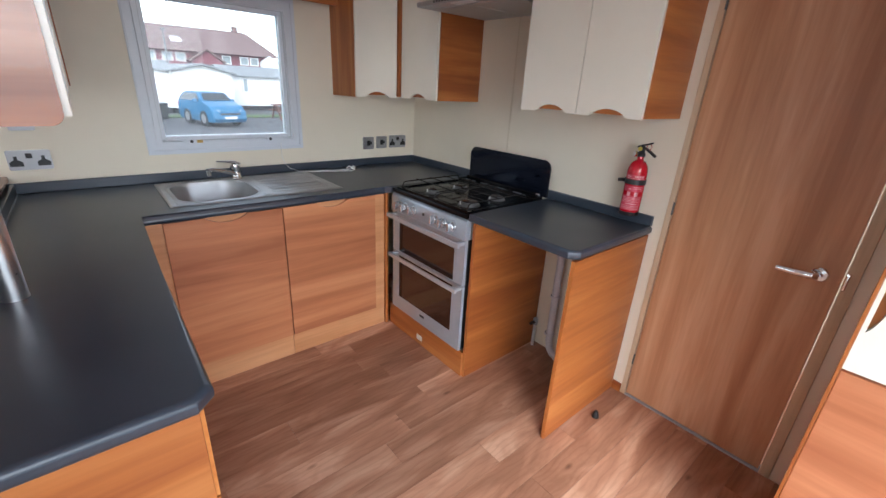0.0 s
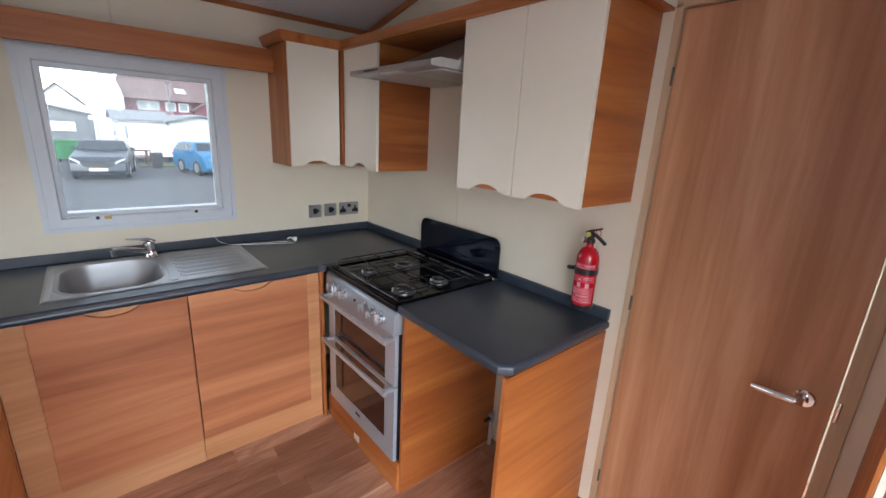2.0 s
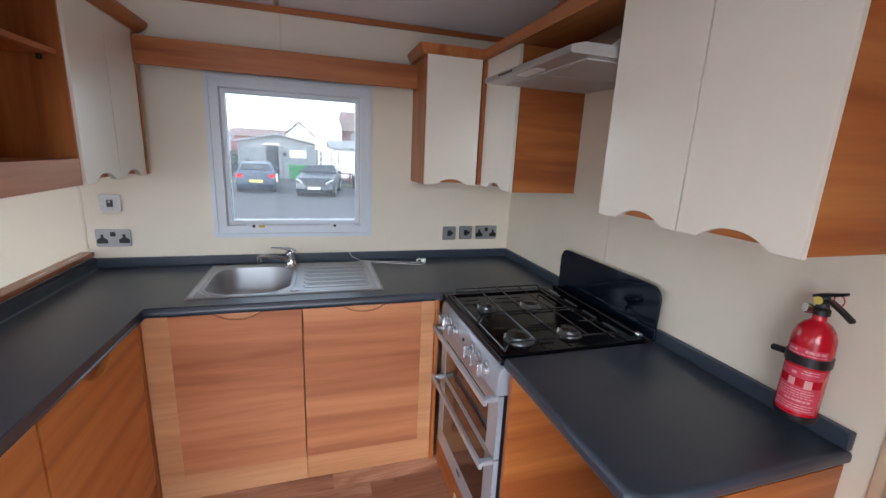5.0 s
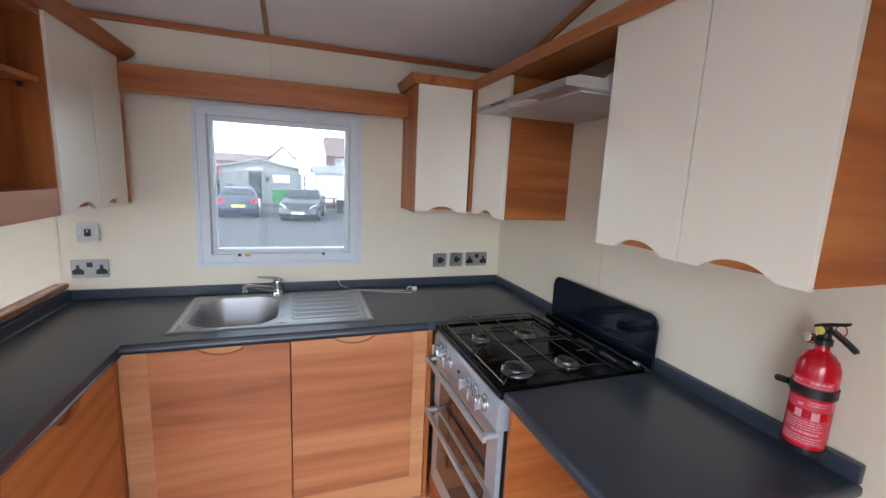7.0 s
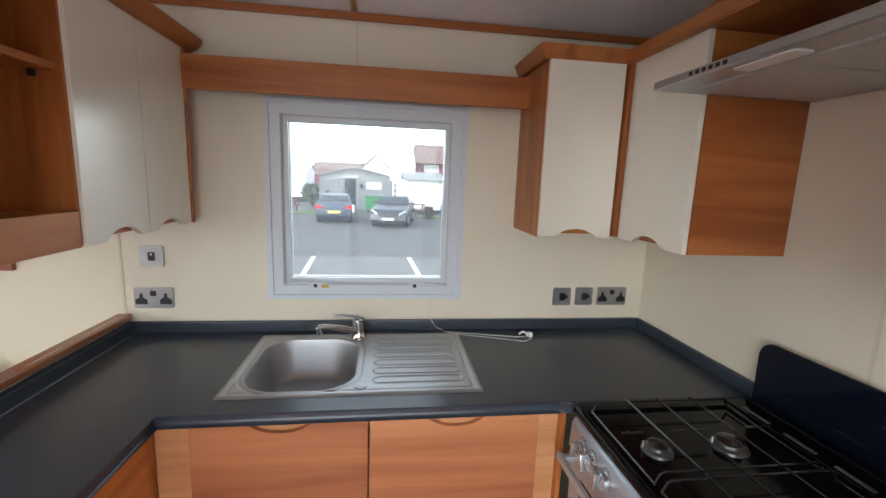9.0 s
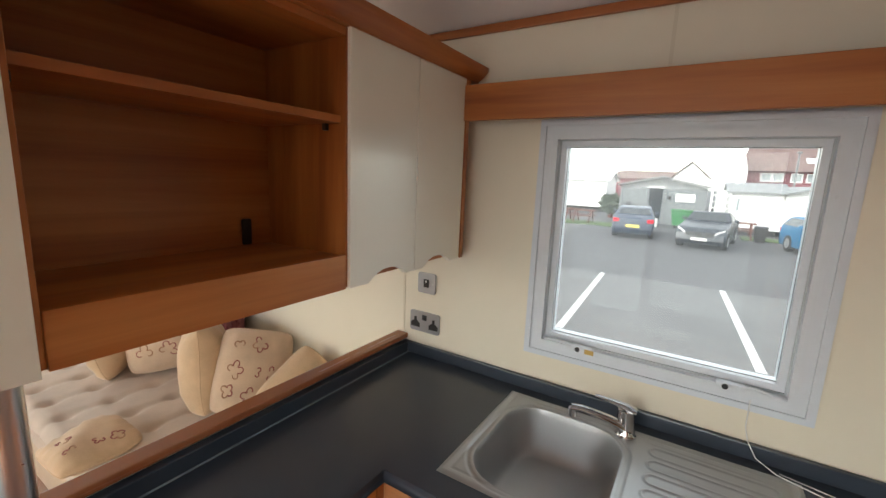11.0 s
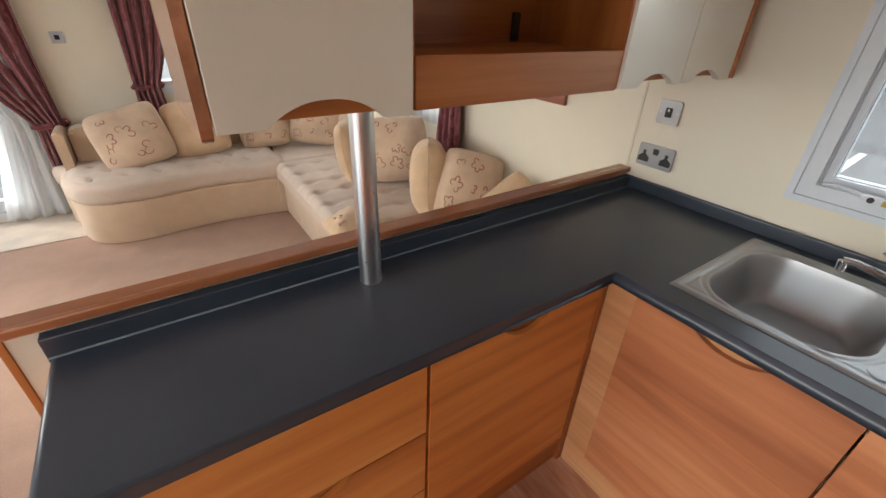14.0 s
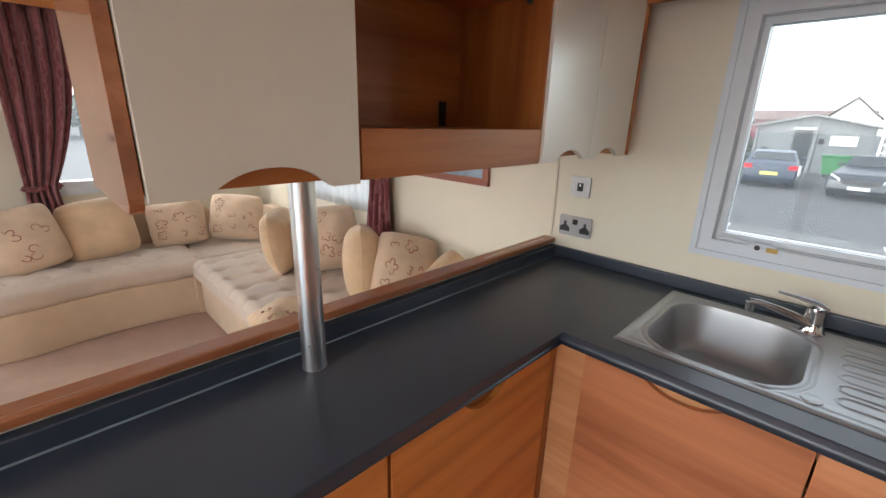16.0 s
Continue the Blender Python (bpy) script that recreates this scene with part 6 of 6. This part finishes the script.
def hut(name, x0, x1, y0, y1, wall_h, ridge_h, along, wall_m, roof_m, label, category, openings=(), base=0.0):
    """A low gabled hut; along: the axis of its ridge."""
    t = thing(name, ((x0 + x1) / 2, (y0 + y1) / 2, GZ), label, category)
    za, zb = GZ + wall_h, GZ + ridge_h
    if along == "y":
        xm = (x0 + x1) / 2
        part("wall", prism([(x0, GZ + base), (x1, GZ + base), (x1, za), (xm, zb), (x0, za)], "y", y0, y1), wall_m, t, smooth=False)
        for a, b in (((x0 - 0.2, za - 0.03), (xm, zb + 0.03)), ((xm, zb + 0.03), (x1 + 0.2, za - 0.03))):
            part("roof", prism([a, b, (b[0], b[1] + 0.09), (a[0], a[1] + 0.09)], "y", y0 - 0.25, y1 + 0.2), roof_m, t, smooth=False)
    else:
        ym = (y0 + y1) / 2
        part("wall", prism([(y0, GZ + base), (y1, GZ + base), (y1, za), (ym, zb), (y0, za)], "x", x0, x1), wall_m, t, smooth=False)
        for a, b in (((y0 - 0.2, za - 0.03), (ym, zb + 0.03)), ((ym, zb + 0.03), (y1 + 0.2, za - 0.03))):
            part("roof", prism([a, b, (b[0], b[1] + 0.09), (a[0], a[1] + 0.09)], "x", x0 - 0.25, x1 + 0.25), roof_m, t, smooth=False)
    if base:
        part("skirt", box(x0 + 0.1, x1 - 0.1, y0 + 0.1, y1 - 0.1, GZ, GZ + base), tyre_mat, t, smooth=False)
    for x, z, w, h, g in openings:
        facade_window(t, x, y0, GZ + z, w, h, g)
    return t


cabin = hut("cabin", -3.75, 0.85, 29.3, 35.0, 2.25, 2.74, "y", grey_clad, grey_roof, "grey panelled site cabin with open dark door", "cabin")
doorway = part("doorway", box(-2.13, -1.40, 29.24, 29.31, GZ + 0.05, GZ + 2.12), dark_glass, cabin, "dark open doorway")
part("lintel", box(-2.20, -1.32, 29.20, 29.30, GZ + 2.12, GZ + 2.22), white_clad, doorway)
part("corner_post", box(-1.34, -1.22, 29.22, 29.30, GZ, GZ + 2.68), grey_roof, cabin)
part("corner_post", box(-3.76, -3.66, 29.22, 29.30, GZ, GZ + 2.25), grey_roof, cabin)
part("vent", box(-1.12, -0.92, 29.20, 29.30, GZ + 1.45, GZ + 1.68), tyre_mat, cabin)
# white box painted in where a reflection falls across the cabin
part("notice", box(-0.70, 0.30, 29.24, 29.30, GZ + 1.38, GZ + 1.85), white_clad, cabin, "pale patch painted in for a white reflection")
part("low_hatch", box(-3.35, -3.10, 29.24, 29.30, GZ + 0.75, GZ + 1.20), tyre_mat, cabin)
part("low_panel", box(-3.05, -2.30, 29.22, 29.30, GZ + 0.50, GZ + 1.05), bay_mat, cabin)
for x in (-0.35, 0.25):
    part("panel_joint", box(x - 0.02, x + 0.02, 29.275, 29.30, GZ, GZ + 2.4 - 0.2 * (x + 0.35)), grey_roof, cabin)
hut("static_caravan", -13.5, -5.9, 36.0, 40.0, 2.5, 3.1, "x", white_clad, white_clad, "white static caravan across the yard", "caravan", base=0.4)
hut("static_caravan", 4.0, 6.85, 26.2, 36.0, 2.08, 2.42, "y", white_clad, grey_roof, "white static caravan end behind the blue car", "caravan", base=0.3)
hut("static_caravan", 1.9, 3.995, 26.6, 31.5, 2.1, 2.5, "x", white_clad, grey_roof, "long white static caravan with narrow windows", "caravan",
    [(2.2, 1.5, 0.28, 0.8, far_glass), (2.7, 1.5, 0.20, 0.8, far_glass), (3.15, 1.5, 0.20, 0.8, far_glass), (3.55, 1.5, 0.20, 0.8, far_glass)], 0.3)
hut("static_caravan", 7.3, 14.0, 29.0, 33.0, 2.0, 2.5, "x", white_clad, grey_roof, "white static caravan beyond the yard", "caravan", [(8.3, 1.5, 0.4, 0.9, far_glass)], 0.3)
hut("house", -7.5, 0.5, 48.0, 56.0, 2.9, 3.7, "x", red_wall, red_roof, "low building with brown tiled roof", "house")
gable = hut("house", -2.1, 0.9, 46.0, 50.0, 3.0, 4.5, "y", white_clad, red_roof, "white gabled house end with brown roof edge", "house")

inn = thing("clubhouse", (10.5, 55, GZ), "large dark red building with tiled roof and dormers", "building")
part("wall", box(3.6, 17.5, 50.0, 60.0, GZ, 3.55), red_wall, inn, smooth=False)
hipped = bmesh.new()
low = [hipped.verts.new(p) for p in ((3.2, 49.3, 3.40), (17.9, 49.3, 3.40), (17.9, 60.7, 3.40), (3.2, 60.7, 3.40))]
top = [hipped.verts.new(p) for p in ((4.0, 55.0, 5.95), (16.2, 55.0, 5.95))]
for q in ((low[0], low[1], top[1], top[0]), (low[1], low[2], top[1]), (low[2], low[3], top[0], top[1]), (low[3], low[0], top[0]), (low[3], low[2], low[1], low[0])):
    hipped.faces.new(q)
part("roof", hipped, red_roof, inn, smooth=False)
part("white_gable", prism([(1.6, GZ), (3.7, GZ), (3.7, 3.4), (3.25, 5.0), (2.65, 6.0), (2.05, 5.0), (1.6, 3.4)], "y", 47.5, 49.9), white_clad, inn, "tall white gable end", smooth=False)
for x in (5.3, 6.15, 7.5, 8.6, 12.7, 14.4, 15.4):
    facade_window(inn, x, 50.0, 2.85, 0.85, 0.8, far_glass)
part("dormer", prism([(9.3, 2.3), (12.0, 2.3), (12.0, 2.55), (10.7, 3.50), (9.3, 2.55)], "y", 48.8, 50.0), red_wall, inn, smooth=False)
for a, b in (((9.05, 2.45), (10.7, 3.55)), ((10.7, 3.55), (12.3, 2.45))):
    part("dormer_roof", prism([a, b, (b[0], b[1] + 0.16), (a[0], a[1] + 0.16)], "y", 48.6, 50.0), red_roof, inn, smooth=False)
part("end_gable", prism([(16.0, 2.3), (17.5, 2.3), (17.5, 2.9), (16.75, 3.5), (16.0, 2.9)], "y", 48.9, 50.0), white_clad, inn, "small white gable", smooth=False)
part("roof_light", prism([(51.0, 4.20), (51.9, 4.60), (51.9, 4.74), (51.0, 4.34)], "x", 8.2, 9.1), white_clad, inn)
part("chimney", box(14.9, 15.4, 54.7, 55.3, 5.6, 6.45), red_roof, inn)

steps = thing("white_railing_steps", (1.8, 30, GZ), "white painted steps and railings by the cabins", "railing")
for x, h in ((1.08, 2.75), (1.62, 1.75), (2.16, 2.75)):
    part("post", box(x - 0.05, x + 0.05, 28.5, 28.6, GZ, GZ + h), white_clad, steps)
for z in (0.45, 0.80, 1.15, 1.50, 1.85, 2.10):
    part("rail", box(1.13, 2.11, 28.52, 28.58, GZ + z, GZ + z + 0.07), white_clad, steps)
for k in range(4):
    part("step", box(1.15, 2.10, 28.7 + 0.28 * k, 28.98 + 0.28 * k, GZ + 0.16 * k, GZ + 0.16 * k + 0.16), grey_clad, steps)
lamp = thing("street_lamp", (7.0, 44, GZ), "tall grey lamp post by the clubhouse", "lamp post")
part("post", rod((6.6, 44, GZ), (6.6, 44, 4.6), 0.09, 0.06), grey_clad, lamp)
part("head", box(6.45, 6.75, 43.8, 44.2, 4.6, 4.75, 0.03), grey_clad, lamp)
skip = thing("waste_container", (-0.2, 27.4, GZ), "green wheeled waste container beside the cabin", "bin")
part("body", prism([(-0.60, GZ + 0.15), (0.18, GZ + 0.15), (0.28, GZ + 0.92), (-0.70, GZ + 0.92)], "y", 27.2, 28.1), green_skip, skip, smooth=False)
part("lid", box(-0.74, 0.32, 27.15, 28.15, GZ + 0.92, GZ + 1.01, 0.03), green_skip, skip)
for x in (-0.5, 0.05):
    part("wheel", rod((x, 27.3, GZ + 0.08), (x + 0.06, 27.3, GZ + 0.08), 0.08), tyre_mat, skip)
crate = thing("white_crate", (-1.75, 26.8, GZ), "white box standing on the ground by cabin", "box")
part("box", box(-2.2, -1.3, 26.6, 27.2, GZ, GZ + 0.45, 0.02), white_clad, crate)
wbin = thing("wheelie_bin", (2.95, 23.4, GZ), "black wheelie bin at the yard edge", "bin")
part("body", prism([(2.80, GZ + 0.04), (3.14, GZ + 0.04), (3.20, GZ + 0.66), (2.74, GZ + 0.66)], "y", 23.15, 23.6), tyre_mat, wbin, smooth=False)
part("lid", box(2.72, 3.22, 23.1, 23.66, GZ + 0.66, GZ + 0.72, 0.02), slate, wbin)
bench_mat = plain("red_brown_bench_timber", (0.12, 0.042, 0.03), 0.8)


def bench(at, label):
    x, y = at
    t = thing("picnic_bench", (x, y, GZ), label, "bench", "picnic benches")
    part("top", box(x - 0.6, x + 0.6, y - 0.3, y + 0.3, GZ + 0.70, GZ + 0.75), bench_mat, t)
    for s in (-0.62, 0.62):
        part("seat", box(x - 0.6, x + 0.6, y + s - 0.12, y + s + 0.12, GZ + 0.42, GZ + 0.46), bench_mat, t)
    for s in (-0.42, 0.42):
        part("leg", prism([(y - 0.70, GZ), (y - 0.62, GZ), (y - 0.15, GZ + 0.70), (y + 0.15, GZ + 0.70), (y + 0.62, GZ), (y + 0.70, GZ), (y + 0.2, GZ + 0.72), (y - 0.2, GZ + 0.72)], "x", x + s - 0.03, x + s + 0.03), bench_mat, t, smooth=False)


for x, y in ((-5.0, 25.6), (-6.4, 26.0), (2.3, 24.6), (8.4, 23.0)):
    bench((x, y), "red brown wooden picnic bench on the grass")


def foliage(at, w, h, n, seed, label):
    """A distant bush or tree: trunk, limbs and many small leaf clumps with gaps."""
    rnd = random.Random(seed)
    x, y = at
    t = thing("tree", (x, y, GZ), label, "tree", "far trees")
    bm = rod((x, y, GZ), (x + 0.1, y, GZ + h * 0.5), 0.16, 0.08, 8)
    for k in range(5):
        a = k * 1.26
        rod((x, y, GZ + h * 0.3), (x + w * 0.3 * math.cos(a), y + w * 0.3 * math.sin(a), GZ + h * 0.75), 0.06, 0.02, 6, bm)
    part("trunk", bm, bench_mat, t)
    verts, faces = [], []
    for _ in range(n):
        a, b, r = rnd.uniform(0, 6.28), rnd.uniform(-1, 1), rnd.random() ** 0.4
        c = Vector((x + w / 2 * r * math.sqrt(1 - b * b) * math.cos(a), y + w / 2 * r * math.sqrt(1 - b * b) * math.sin(a), GZ + h * 0.62 + h * 0.38 * r * b))
        s = rnd.uniform(0.18, 0.42)
        q = Euler((rnd.uniform(0, 6), rnd.uniform(0, 6), 0)).to_matrix()
        i = len(verts)
        verts += [c + q @ Vector(v) * s for v in ((-1, 0, 0), (0, -0.6, 0.2), (1, 0, 0), (0, 0.6, 0.2))]
        faces.append((i, i + 1, i + 2, i + 3))
    me = bpy.data.meshes.new("crown")
    me.from_pydata([tuple(v) for v in verts], [], faces)
    me.materials.append(far_leaf)
    ob = new("crown", me)
    ob.parent = t
    ob.matrix_parent_inverse = Matrix.Translation(t.location).inverted()


for i in range(11):
    w, h = 8.5 + 1.5 * math.sin(i * 2.1), 3.0 + 0.45 * math.sin(i * 1.7)
    foliage((-45 + 1.5 * math.sin(i * 3.3), -16 + 5.2 * i), w, h, 1500, 20 + i, "leafy green tree in the distance")
foliage((-4.55, 31), 1.1, 1.5, 260, 41, "dark green shrub by the white caravan")

# ---- floor planks ----
PL = 0.915
ROWS = [1.955, 1.850, 1.725, 1.585, 1.473, 1.319, 1.222, 1.104, 0.978, 0.866, 0.738, 0.612, 0.484, 0.358, 0.232]
while ROWS[-1] > YS + 0.13:
    ROWS.append(ROWS[-1] - 0.126)
ROWS.append(YS)
KNOWN = {0: 0.845, 2: 0.965, 4: 0.508, 5: 1.120, 6: 0.926, 7: 0.796, 8: 1.381, 10: 1.480}
plank_meshes = {}
rng = random.Random(4)


def plank(x0, x1, y0, y1):
    key = (round(x1 - x0, 3), round(y1 - y0, 3))
    if key not in plank_meshes:
        w, d = x1 - x0, y1 - y0
        bm = box(0.0006, w - 0.0006, 0.0005, d - 0.0005, -0.004, 0.0)
        me = bpy.data.meshes.new("plank")
        bm.to_mesh(me)
        bm.free()
        me.materials.append(plank_mat)
        plank_meshes[key] = me
    ob = new("plank", plank_meshes[key])
    ob.location = (x0, y0, 0)
    ob.parent = floor


for k, (y1, y0) in enumerate(zip(ROWS, ROWS[1:])):
    x = KNOWN.get(k, rng.random() * PL)
    while x > -0.3:
        x -= PL
    while x < 1.95:
        a, b = max(x, -0.30), min(x + PL, 1.955)
        if b - a > 0.01:
            plank(a, b, y0, y1)
        x += PL
